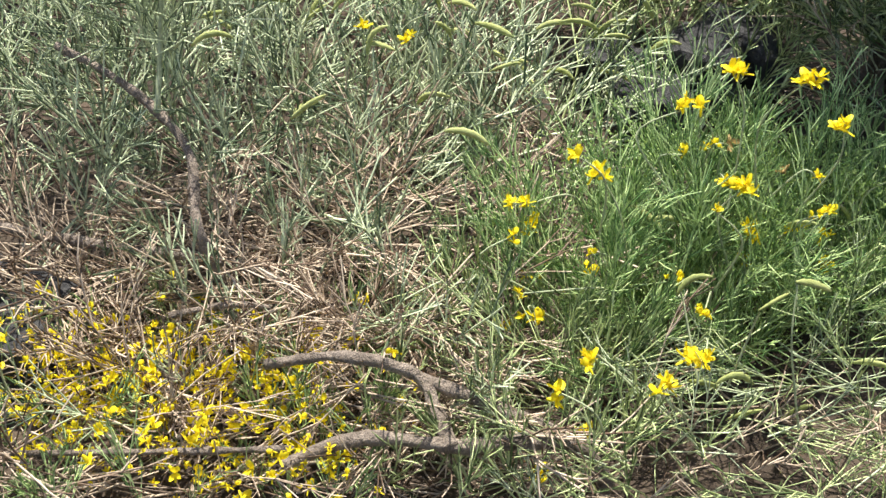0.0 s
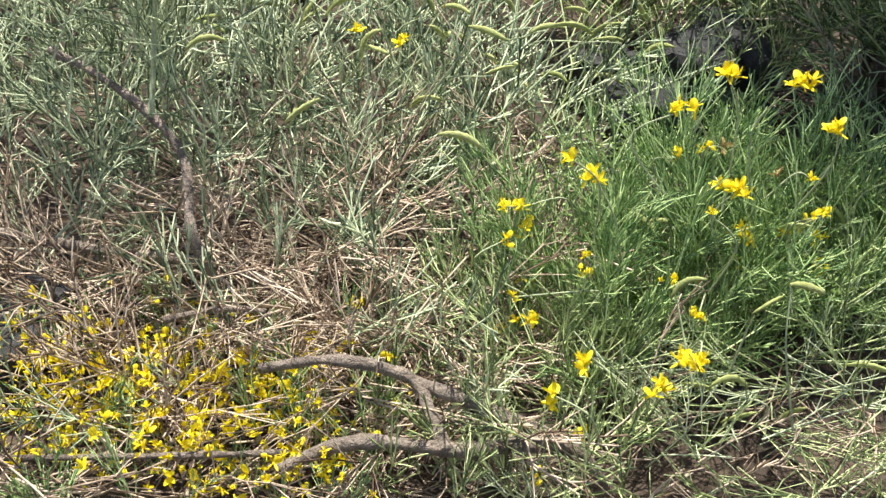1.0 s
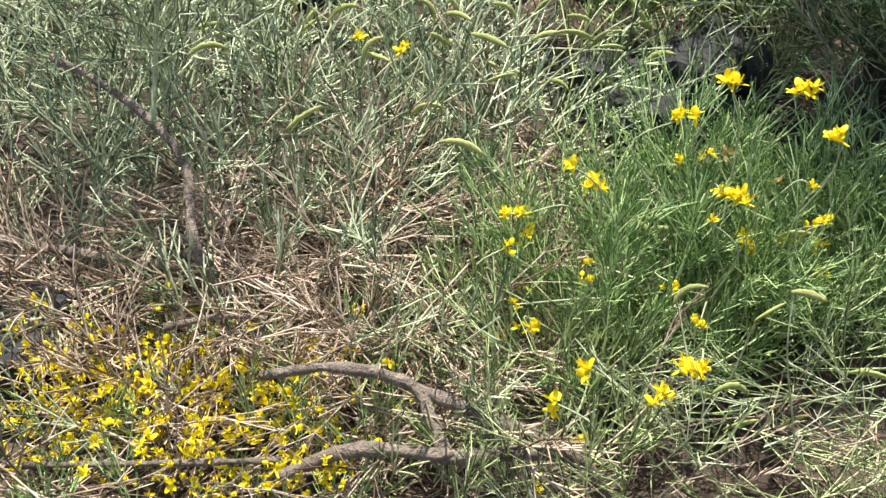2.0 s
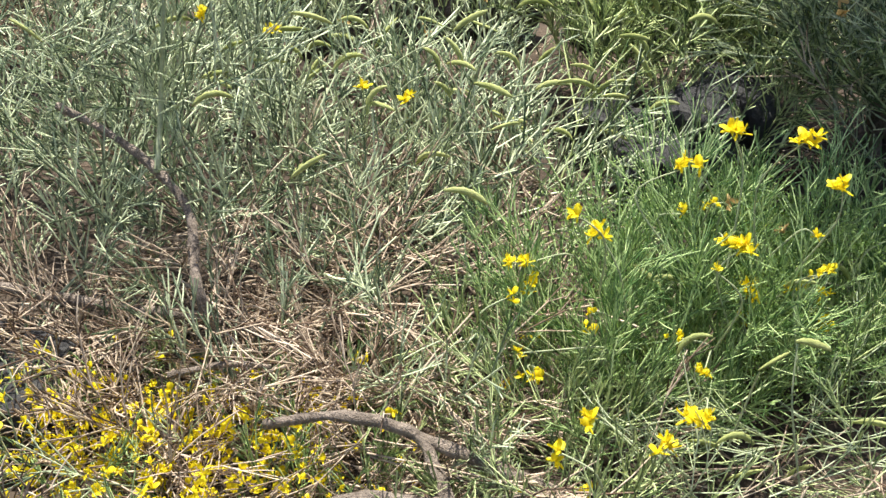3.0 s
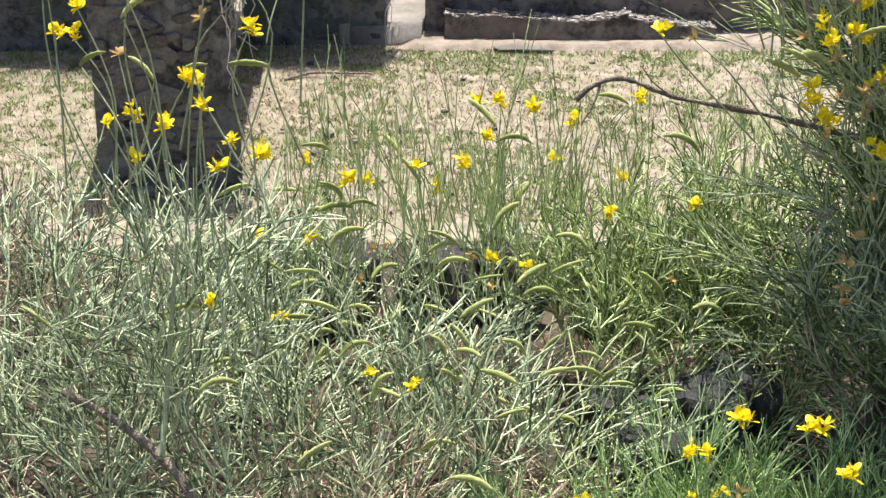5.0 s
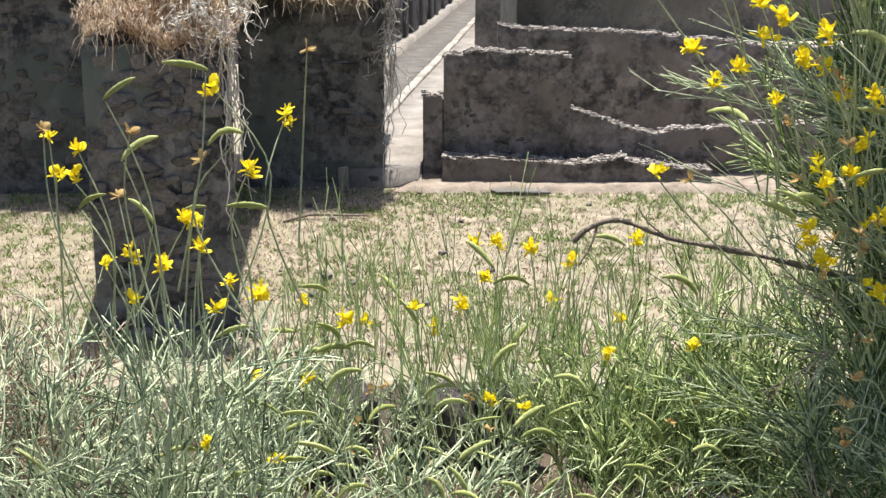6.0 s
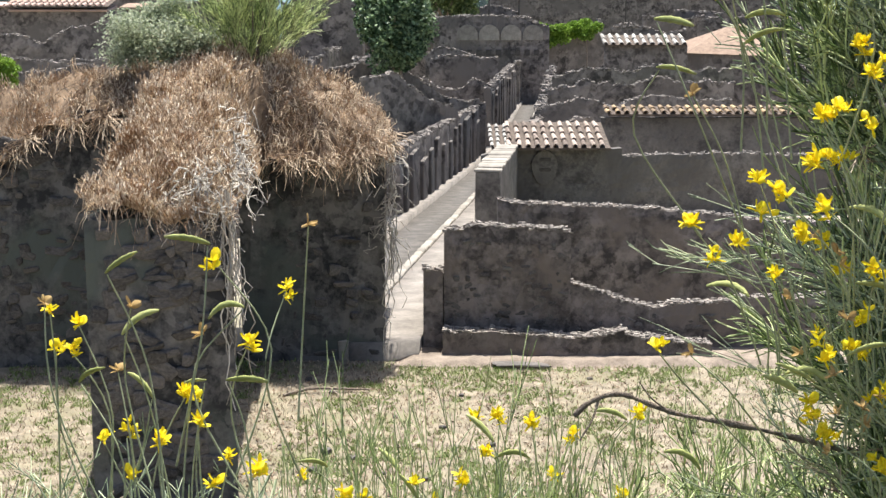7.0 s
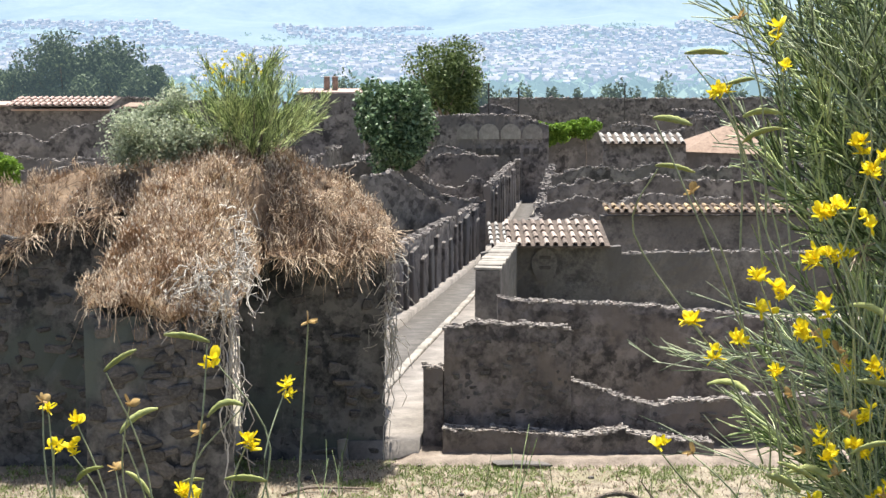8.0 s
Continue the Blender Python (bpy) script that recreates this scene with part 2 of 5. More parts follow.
def branch_sprays(parent, roots, ways, lengths, thick, mat, side=11, sub=3, wide=0.6, lift=0.05, name="branch_spray", wobble=0.012):
    """Branched sprays, each one object: a cane, its side twigs and their shoots."""
    c = len(roots)
    p0, r0 = sprays(roots, ways, lengths, thick, np.stack([rng.normal(0, 0.08, c), rng.normal(0, 0.08, c), np.zeros(c)], 1), wobble, 6, 0.7)
    q, w, l1 = grow(p0, lengths, side, wide, 0.30, 0.62, lift)
    p1, r1 = sprays(q, w, l1, np.repeat(thick, side) * 0.80, (0, 0, lift * 0.3), wobble, 3, 0.85)
    q, w, l2 = grow(p1, l1, sub, wide * 0.85, 0.35, 0.75, lift)
    p2, r2 = sprays(q, w, l2, np.repeat(thick, side * sub) * 0.58, (0, 0, 0), wobble, 3, 0.8)
    vs, f, k = [], [], 0
    for p, r, each in ((p0, r0, 1), (p1, r1, side), (p2, r2, side * sub)):
        vs.append(tubes(p, r)[0].reshape(c, -1, 3))
        f += (tubes(p[:each], r[:each])[1] + k).tolist()
        k += vs[-1].shape[1]
    v = np.concatenate(vs, 1)
    for i in range(c):
        put(name, mesh_of(name, v[i], f, mat, True), parent)


def scatter(n, centre, size):
    return np.asarray(centre) + (rng.random((n, 3)) - 0.5) * 2 * np.asarray(size)


def smooth_path(points, k=24):
    """A bending line through a few points."""
    p = [Vector(q) for q in points]
    out = []
    for i in range(len(p) - 1):
        a, b, c, d = p[max(i - 1, 0)], p[i], p[i + 1], p[min(i + 2, len(p) - 1)]
        m = max(2, k // (len(p) - 1))
        for j in range(m):
            t = j / m
            out.append(0.5 * (2 * b + (c - a) * t + (2 * a - 5 * b + 4 * c - d) * t * t + (3 * b - a - 3 * c + d) * t ** 3))
    out.append(p[-1])
    return np.array([tuple(q) for q in out])


def limb(name, points, r0, r1, mat, parent, sides=10, rough=0.18, label=""):
    path = smooth_path(points, 40)
    k = len(path)
    r = np.linspace(r0, r1, k)
    v, f = tubes(path[None], r[None], sides)
    v = v.reshape(k, sides, 3)
    mid = path[:, None]
    lump = np.array([[1 + rough * 2.2 * noise.noise(Vector(v[i, j] * 26)) + rough * noise.noise(Vector(v[i, j] * 80)) for j in range(sides)]
                     for i in range(k)])
    v = mid + (v - mid) * lump[:, :, None]
    faces = f.tolist() + [list(range(sides - 1, -1, -1)), [(k - 1) * sides + s for s in range(sides)]]
    return put(name, mesh_of(name, v.reshape(-1, 3), faces, mat, True), parent, label=label)


def petal(bm, width, length, cup, at, turn):
    """One curved petal with a rounded outline."""
    rows, cols = 5, 5
    grid = []
    for i in range(rows):
        s = i / (rows - 1)
        half = width / 2 * math.sin(math.pi * (0.12 + 0.80 * s)) ** 0.7
        line = []
        for j in range(cols):
            u = j / (cols - 1) * 2 - 1
            p = Vector((half * u, cup * (u * u * 0.6 + s * s), length * s))
            line.append(bm.verts.new(turn @ p + at))
        grid.append(line)
    for i in range(rows - 1):
        for j in range(cols - 1):
            bm.faces.new((grid[i][j], grid[i][j + 1], grid[i + 1][j + 1], grid[i + 1][j]))


def flower_mesh(name, mat, size, ragged, seed):
    """A pea flower: raised banner, two spreading wings, a folded keel and a small green cup."""
    r = random.Random(seed)
    bm = bmesh.new()
    jig = lambda a: a + r.uniform(-1, 1) * ragged
    rot = lambda x, y, z: Euler((radians(jig(x)), radians(jig(y)), radians(jig(z)))).to_matrix()
    petal(bm, 0.82 * size, 0.95 * size, 0.22 * size, Vector((0, 0, 0)), rot(-25, 0, 0))
    petal(bm, 0.42 * size, 0.85 * size, 0.20 * size, Vector((0.05 * size, -0.05 * size, 0)), rot(62, 0, 38))
    petal(bm, 0.42 * size, 0.85 * size, 0.20 * size, Vector((-0.05 * size, -0.05 * size, 0)), rot(62, 0, -38))
    petal(bm, 0.26 * size, 0.85 * size, -0.16 * size, Vector((0, -0.04 * size, -0.04 * size)), rot(100, 0, 0))
    petal(bm, 0.36 * size, 0.75 * size, 0.25 * size, Vector((0, 0.02 * size, 0.02 * size)), rot(-55, 0, 30))
    cup = bmesh.ops.create_cone(bm, cap_ends=True, segments=6, radius1=0.05 * size, radius2=0.14 * size, depth=0.3 * size)
    bmesh.ops.translate(bm, verts=cup["verts"], vec=(0, 0.05 * size, -0.12 * size))
    me = bpy.data.meshes.new(name)
    bm.to_mesh(me)
    bm.free()
    me.materials.append(mat)
    me.polygons.foreach_set("use_smooth", [True] * len(me.polygons))
    return me


def pod_mesh(name, length, width, bow):
    """A downy, slightly flattened, bowed seed pod with a pointed tip."""
    k, sides = 11, 8
    s = np.linspace(0, 1, k)
    path = np.stack([length * (s - 0.5), 0 * s, bow * length * (0.25 - (s - 0.5) ** 2) * 2], 1)
    r = width / 2 * np.clip(np.sin(np.pi * (0.04 + 0.92 * s)), 0.08, 1) ** 0.55 * (1 + 0.10 * np.sin(s * 34))
    v, f = tubes(path[None], r[None], sides)
    v[:, 1] *= 0.62
    faces = f.tolist() + [list(range(sides - 1, -1, -1)), [(k - 1) * sides + j for j in range(sides)]]
    return mesh_of(name, v, faces, M_POD, True)


FLOWERS = [flower_mesh("flower", M_PETAL, 0.0185, 12, i) for i in range(4)]
DRY_FLOWERS = [flower_mesh("withered_flower", M_WITHER, 0.017, 38, 20 + i) for i in range(3)]
PODS = [pod_mesh("pod", 0.066, 0.0108, b) for b in (0.12, 0.26, 0.42)]


def stalk(parent, base, tip, r=0.0015):
    base, tip = np.array(base, float), np.array(tip, float)
    mid = (base + tip) / 2 + np.append(rng.normal(0, 0.03, 2), 0.03)
    p = smooth_path([base, mid, tip - np.array([0, 0, 0.004])], 10)
    v, f = tubes(p[None], np.linspace(r * 1.3, r * 0.75, len(p))[None], 5)
    return put("stalk", mesh_of("stalk", v, f, M_STALK, True), parent)


def dress(parent, core, flowers, withered, pods, spread=0.5, size=1.0):
    """Flowers, withered flowers and pods on their own stalks."""
    def foot(p):
        t = min(0.62, 0.20 / max(0.2, (Vector(p) - Vector(core)).length) + 0.25)
        j = rng.normal(0, 0.03, 3)
        return [p[i] + (core[i] - p[i]) * t * (spread if i < 2 else 0.75) + j[i] for i in range(3)]
    for i, p in enumerate(flowers):
        turn = Euler((rng.uniform(-0.7, 0.5), rng.uniform(-0.5, 0.5), rng.uniform(-1.3, 1.3)))
        s = size * rng.uniform(0.85, 1.2)
        stem = stalk(parent, foot(p), p)
        put("flower", FLOWERS[i % 4], stem, Matrix.LocRotScale(p, turn, (s, s, s)))
        for extra in range(rng.integers(1, 5)):
            q = Vector(p) + Vector(rng.normal(0, 0.007, 3))
            turn = Euler((rng.uniform(-0.9, 0.9), rng.uniform(-0.9, 0.9), rng.uniform(-2, 2)))
            put("flower", FLOWERS[(i + 1) % 4], stem, Matrix.LocRotScale(q, turn, (s * 0.8,) * 3))
    for i, p in enumerate(withered):
        turn = Euler((rng.uniform(-1, 1), rng.uniform(-1, 1), rng.uniform(-3, 3)))
        put("withered_flower", DRY_FLOWERS[i % 3], stalk(parent, foot(p), p), Matrix.LocRotScale(p, turn, None))
    for i, p in enumerate(pods):
        side = 1 if rng.random() < 0.5 else -1
        turn = Euler((rng.uniform(-0.9, 0.9), rng.uniform(-1.0, 0.55), rng.uniform(-0.7, 0.7) + (0 if side > 0 else math.pi)))
        s = size * rng.uniform(0.85, 1.15)
        m = Matrix.LocRotScale(p, turn, (s, s, s))
        put("pod", PODS[i % 3], stalk(parent, foot(p), m @ Vector((-0.029, 0, 0))), m)


def ground_height(x, y):
    return 6.33 + 0.035 * noise.noise(Vector((x * 1.7, y * 1.7, 0))) + 0.015 * noise.noise(Vector((x * 7, y * 7, 3)))


# ---------------------------------------------------------------- the terrace and the ground below
def sheet(name, xs, ys, height, mat, label, kind="structure"):
    v = [(x, y, height(x, y)) for y in ys for x in xs]
    n = len(xs)
    f = [(j * n + i, j * n + i + 1, (j + 1) * n + i + 1, (j + 1) * n + i) for j in range(len(ys) - 1) for i in range(n - 1)]
    return tagged(put(name, mesh_of(name, v, f, mat, True)), label, "ground", "", kind)


sheet("terrace_ground", [-90, -40, -20, -12, *np.linspace(-7, 7, 141), 12, 20, 40, 90], [-120, -60, -30, -15, -9, *np.linspace(-5, 4.2, 93)], ground_height, M_SOIL,
      "dry brown soil of the terrace under the broom")
bm = bmesh.new()
bmesh.ops.create_cube(bm, size=1, matrix=Matrix.Translation((0, 4.0, 3.0)) @ Matrix.Diagonal((180, 0.3, 6.3, 1)))
bmesh.ops.bevel(bm, geom=bm.edges[:], offset=0.04, segments=2, affect="EDGES")
ob = part("retaining_wall", bm, M_WALL, None, "rough masonry wall that holds up the terrace")
tagged(ob, kind="structure", category="wall")


def lower(x, y):
    y0 = [3.9, 33, 107, 240, 330, 4700]
    z0 = [0, 0, -5.2, -7.0, -9.0, -9.0]
    z = float(np.interp(y, y0, z0))
    return z + 0.05 * noise.noise(Vector((x * 0.3, y * 0.3, 0)))


def fan_sheet(name, ys, cols, mat, label, height, kind="structure", spread=0.75, least=30):
    v, f = [], []
    for y in ys:
        w = max(least, y * spread)
        v += [(w * (2 * i / (cols - 1) - 1), y, height(w * (2 * i / (cols - 1) - 1), y)) for i in range(cols)]
    for j in range(len(ys) - 1):
        for i in range(cols - 1):
            f.append((j * cols + i, j * cols + i + 1, (j + 1) * cols + i + 1, (j + 1) * cols + i))
    return tagged(put(name, mesh_of(name, v, f, mat, True)), label, "ground", "", kind)


fan_sheet("ground", [4.3, 6, 8, 11, 14] + list(np.linspace(16, 31.2, 77)), 121, M_LAWN,
          "sunburnt lawn with patches of green grass", lambda x, y: lower(x, y), least=16)
fan_sheet("ruin_ground", list(np.linspace(31.2, 60, 20)) + list(np.linspace(64, 330, 60)), 61, M_DIRT,
          "bare pale earth sloping away among the ruins", lower, least=24)


def far_height(x, y):
    z = float(np.interp(y, [330, 1100, 2000, 3000, 3700, 4300, 4800], [-9.2, -15, 0, 26, 75, 260, 520]))
    s = min(1, max(0, (y - 1800) / 2000))
    return z + s * 60 * noise.noise(Vector((x * 0.0012, y * 0.001, 5))) + s * 22 * noise.noise(Vector((x * 0.005, y * 0.004, 1)))


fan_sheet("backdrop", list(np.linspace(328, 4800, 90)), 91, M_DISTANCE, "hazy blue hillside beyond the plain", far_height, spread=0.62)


# ---------------------------------------------------------------- ruins
def rubble_wall(name, a, b, thick, top, mat=None, base=None, ragged=0.12, label="", cap=True, step=0.16, seed=0.0, rise=0.3, skew=None):
    """A ruined wall from a to b (x, y), with uneven faces and a broken top; top: heights spaced evenly along it."""
    mat = mat or M_WALL
    a, b = Vector((a[0], a[1])), Vector((b[0], b[1]))
    run = (b - a).length
    u = (b - a) / run
    n = Vector((-u.y, u.x)) if skew is None else Vector((skew, 1.0))
    cols = max(3, int(run / step) + 1)
    rows = max(3, int((max(top) + 8) / rise)) if base is None else max(3, int((max(top) - base) / rise) + 1)
    rows = min(rows, 16)
    ring = []
    verts, faces = [], []
    for i in range(cols):
        s = i / (cols - 1)
        p = a + u * run * s
        h = float(np.interp(s, np.linspace(0, 1, len(top)), top))
        h += ragged * (noise.noise(Vector((p.x * 1.3, p.y * 1.3, seed))) + 0.8 * noise.noise(Vector((p.x * 4, p.y * 4, seed))) + 0.5 * noise.noise(Vector((p.x * 11, p.y * 11, seed))))
        z0 = (lower(p.x, p.y) - 0.3) if base is None else base
        line = []
        for side in (-1, 1):
            for j in range(rows) if side < 0 else range(rows - 1, -1, -1):
                z = z0 + (h - z0) * j / (rows - 1)
                off = side * (thick / 2 - min(0.05 * thick, 0.06) * (j == rows - 1))
                jig = 0.045 * noise.noise(Vector((p.x * 2.2, p.y * 2.2 + side * 9, z * 2.2 + seed)))
                jig += 0.03 * noise.noise(Vector((p.x * 6, p.y * 6 + side * 9, z * 6 + seed)))
                q = p + n * (off + jig)
                verts.append((q.x, q.y, z))
        ring.append(i * rows * 2)
    m = rows * 2
    for i in range(cols - 1):
        for j in range(m - 1):
            k = i * m + j
            faces.append((k, k + 1, k + m + 1, k + m))
    faces.append(list(range(m)))
    faces.append([(cols - 1) * m + j for j in range(m - 1, -1, -1)])
    t = thing(name, (a.x, a.y, 0), label or "ruined rubble wall with a broken top", "wall")
    put("masonry", mesh_of("masonry", verts, faces, mat), t)
    if cap:
        # loose stones and mortar along the broken top
        size = 0.042 if a.y < 50 else 0.022 + 0.0009 * a.y
        n_l = int(run / size * (4.5 if a.y < 50 else 2.2)) + 4
        pick = rng.random(n_l) * (cols - 1)
        lo = np.minimum(pick.astype(int), cols - 2)
        va = np.array(verts).reshape(cols, rows * 2, 3)
        fr = (pick - lo)[:, None]
        left = va[lo, rows - 1] * (1 - fr) + va[lo + 1, rows - 1] * fr
        right = va[lo, rows] * (1 - fr) + va[lo + 1, rows] * fr
        c = left + (right - left) * rng.random((n_l, 1)) ** 1.3
        c[:, 2] += rng.uniform(-0.5, 0.45, n_l) * size
        cube = np.array([(i, j, k) for i in (-0.5, 0.5) for j in (-0.5, 0.5) for k in (-0.5, 0.5)])
        lump = cube[None] * (size * rng.uniform(0.5, 1.9, (n_l, 1, 3)) * [1.3, 1, 0.7]) + rng.normal(0, size * 0.16, (n_l, 8, 3)) + c[:, None]
        quad = np.array([(0, 1, 3, 2), (4, 6, 7, 5), (0, 4, 5, 1), (2, 3, 7, 6), (0, 2, 6, 4), (1, 5, 7, 3)])
        cf = (quad[None] + np.arange(n_l)[:, None, None] * 8).reshape(-1, 4)
        put("crest", mesh_of("crest", lump.reshape(-1, 3), cf, M_CAP if a.y < 50 else M_CAP_FAR), t, label="broken pale stones along the top", kind="stuff")
    return t


UX = 0.095                                # sideways run of the street for each metre ahead


def street_x(y, off=0.0):
    return -0.39 + UX * (y - 31.7) + off


# the street: paving, kerb, roadway
def strip(name, x0, x1, y0, y1, lift, mat, label):
    ys = np.arange(y0, y1, 1.0)
    v, f = [], []
    for y in ys:
        g = lower(street_x(y), y)
        for x, z in ((x0, -0.3), (x0, lift), (x1, lift), (x1, -0.3)):
            v.append((street_x(y, x), y, g + z + 0.004 * noise.noise(Vector((x * 3, y * 0.3, 0)))))
    for i in range(len(ys) - 1):
        for j in range(3):
            k = i * 4 + j
            f.append((k, k + 1, k + 5, k + 4))
    f.append((3, 2, 1, 0))
    return tagged(put(name, mesh_of(name, v, f, mat, True)), label, "street", "", "structure")


strip("pavement", -1.42, -0.02, 30.9, 190, 0.36, M_PAVE, "pale beaten footway beside the ruined houses")
strip("road", -3.3, -1.66, 30.9, 190, 0.08, M_ROAD, "narrow paved roadway of the ancient street")
strip("far_pavement", -3.9, -3.3, 44, 190, 0.3, M_PAVE, "narrow footway on the far side of the street")
kerb = thing("kerb", (street_x(32, -1.55), 32, 0), "row of worn pale kerb stones", "kerb", "", "structure")
bm = bmesh.new()
bmesh.ops.create_cube(bm, size=1, matrix=Matrix.Diagonal((0.24, 0.96, 0.5, 1)))
bmesh.ops.bevel(bm, geom=bm.edges[:], offset=0.03, segments=1, affect="EDGES")
kme = bpy.data.meshes.new("kerb_stone")
bm.to_mesh(kme)
bm.free()
kme.materials.append(M_KERB)
for i in range(130):
    y = 31.4 + i * 1.0
    put("kerb_stone", kme, kerb, pose(street_x(y, -1.54) + rng.normal(0, 0.012), y, lower(street_x(y), y) + 0.16 + rng.normal(0, 0.008), 0, -4, -5.4 + rng.normal(0, 1)))

# front houses on the right of the street
FRONT = rubble_wall("house_wall", (0.02, 31.75), (2.6, 31.75), 0.45, [2.55, 2.62, 2.6, 2.62, 2.5], base=-0.4, ragged=0.06, label="grey rubble wall standing on the edge of the lawn", seed=1)
rubble_wall("wall_stub", (-0.40, 31.7), (0.0, 31.7), 0.5, [1.75, 1.7], base=-0.4, ragged=0.05, label="low broken end of a rubble wall", seed=2)
BROKEN = rubble_wall("broken_wall", (2.6, 31.78), (9.5, 31.78), 0.42, [1.42, 1.15, 0.93, 1.02, 1.12, 1.1, 1.2, 1.3, 1.2], base=-0.4, ragged=0.05, label="low ruined wall with a dipping broken top", seed=3)
rubble_wall("wall_footing", (0.0, 31.15), (5.4, 31.05), 0.5, [0.62, 0.55, 0.5, 0.44, 0.62, 0.42, 0.4], base=-0.3, ragged=0.06, label="low footing of fallen masonry along the wall", seed=4)
rubble_wall("inner_wall", (1.25, 36.0), (13, 36.0), 0.5, [2.5, 2.4, 2.32, 2.15, 2.0, 1.95, 1.9, 1.9], ragged=0.08, label="long inner wall with pale broken crest", seed=5)
rubble_wall("street_wall", (street_x(38.5, 0.55), 38.5), (street_x(31.9, 0.35), 32.0), 0.5, [1.2, 0.9, 1.3, 1.6], ragged=0.15, label="ruined wall along the footway", seed=7)
COPED = rubble_wall("street_wall", (2.55, 61.3), (1.22, 43.0), 0.68, [0.72, 1.1, 1.45, 1.85, 2.15], ragged=0.03, mat=M_PLASTER, cap=False, label="plastered wall along the footway with a sloping pale coping", seed=8)
for i in range(16):
    s0, s1 = i / 16, (i + 0.97) / 16
    y0, y1 = 61.3 - 18.3 * s0, 61.3 - 18.3 * s1
    z = float(np.interp((s0 + s1) / 2, np.linspace(0, 1, 5), [0.72, 1.1, 1.45, 1.85, 2.15]))
    bm = bmesh.new()
    bmesh.ops.create_cube(bm, size=1, matrix=Matrix.Diagonal((0.78 + rng.normal(0, 0.03), y0 - y1, 0.09, 1)))
    bmesh.ops.bevel(bm, geom=bm.edges[:], offset=0.02, segments=1, affect="EDGES")
    part("coping_slab", bm, M_KERB, COPED, m=pose(2.55 - 1.33 * (s0 + s1) / 2, (y0 + y1) / 2, z + 0.04 + rng.normal(0, 0.012), -4.5 + rng.normal(0, 0.6), rng.normal(0, 1), -4.1))
rubble_wall("house_wall", (street_x(61, -0.9), 61.8), (7.0, 61.8), 0.5, [0.35, 0.55, 0.6, 0.6, 0.6], ragged=0.03, mat=M_PLASTER, label="plastered house wall under a small tiled roof", cap=False, seed=9)
rubble_wall("house_wall", (7.2, 72.2), (19, 72.2), 0.5, [0.75, 0.75, 0.75], ragged=0.02, mat=M_PLASTER, label="plastered wall under a long tiled roof", cap=False, seed=10)
rubble_wall("house_wall", (7.0, 61.8), (18, 61.8), 0.5, [0.3, 0.4, 0.3, 0.35], ragged=0.08, label="stained plaster wall between the houses", mat=M_PLASTER, seed=11)


def tiled_roof(name, x0, x1, y0, y1, z0, z1, pitch, rows, mat, label):
    """Flat pan tiles with rows of round cover tiles; z0 at the near eave."""
    t = thing(name, ((x0 + x1) / 2, (y0 + y1) / 2, z0), label, "roof")
    slope = math.atan2(z1 - z0, y1 - y0)
    run = math.hypot(z1 - z0, y1 - y0)
    bm = bmesh.new()
    bmesh.ops.create_cube(bm, size=1, matrix=Matrix.Diagonal((x1 - x0, run + 0.1, 0.09, 1)))
    mid = Matrix.Translation(((x0 + x1) / 2, (y0 + y1) / 2, (z0 + z1) / 2)) @ Euler((slope, 0, 0)).to_matrix().to_4x4()
    part("roof_deck", bm, M_PAN, t, m=mid)
    k = 6
    step = run / rows
    v = []
    for y, r in ((-step * 0.56, pitch * 0.30), (step * 0.5, pitch * 0.23)):
        for thick in (0, 0.025):
            for j in range(k):
                a = math.pi * j / (k - 1)
                v.append(((r - thick) * math.cos(a), y, (r - thick) * math.sin(a) + (0.055 if y < 0 else 0)))
    q = lambda a, i: a * k + i
    f = []
    for i in range(k - 1):
        f += [(q(0, i + 1), q(0, i), q(2, i), q(2, i + 1)), (q(1, i), q(1, i + 1), q(3, i + 1), q(3, i)), (q(0, i), q(0, i + 1), q(1, i + 1), q(1, i))]
    tile = mesh_of("cover_tile", v, f, mat, False)
    cols = int((x1 - x0) / pitch)
    for i in range(cols + 1):
        for j in range(rows):
            m = mid @ Matrix.Translation((-(x1 - x0) / 2 + i * pitch + rng.normal(0, 0.012), -run / 2 + (j + 0.5) * step, 0.05)) @ Euler((0, rng.normal(0, 0.03), rng.normal(0, 0.03))).to_matrix().to_4x4()
            put("cover_tile", tile, t, m)
    return t


tiled_roof("tiled_roof", 2.6, 6.5, 61.0, 65.0, 0.66, 1.22, 0.36, 4, M_TILE, "small roof of weathered clay tiles over a plastered wall")
tiled_roof("tiled_roof", 1.9, 2.75, 61.4, 65.0, 0.60, 1.12, 0.29, 5, M_TILE_PALE, "broken end of a clay tile roof, bleached pale")
tiled_roof("tiled_roof", 7.5, 19, 71.6, 73.3, 0.92, 1.10, 0.42, 2, M_TILE_LICHEN, "long low roof of clay tiles yellow with lichen")
tiled_roof("tiled_roof", 12.7, 19.1, 124.6, 127.6, 1.15, 1.75, 0.62, 2, M_TILE_PALE, "low roof of pale tiles among the ruins")
rubble_wall("house_wall", (12.7, 125.2), (19.2, 125.2), 0.5, [1.1, 1.1, 1.1], ragged=0.02, cap=False, mat=M_FAR_WALL, label="dark wall beneath the pale tiled roof", seed=12)
bm = bmesh.new()
for p in ((19.5, 128, 0.35), (26.5, 128, 0.1), (26.5, 136, 0.4), (19.5, 136, 0.5), (23.6, 132.0, 2.3), (25.2, 134, 2.5)):
    bm.verts.new(p)
bm.verts.ensure_lookup_table()
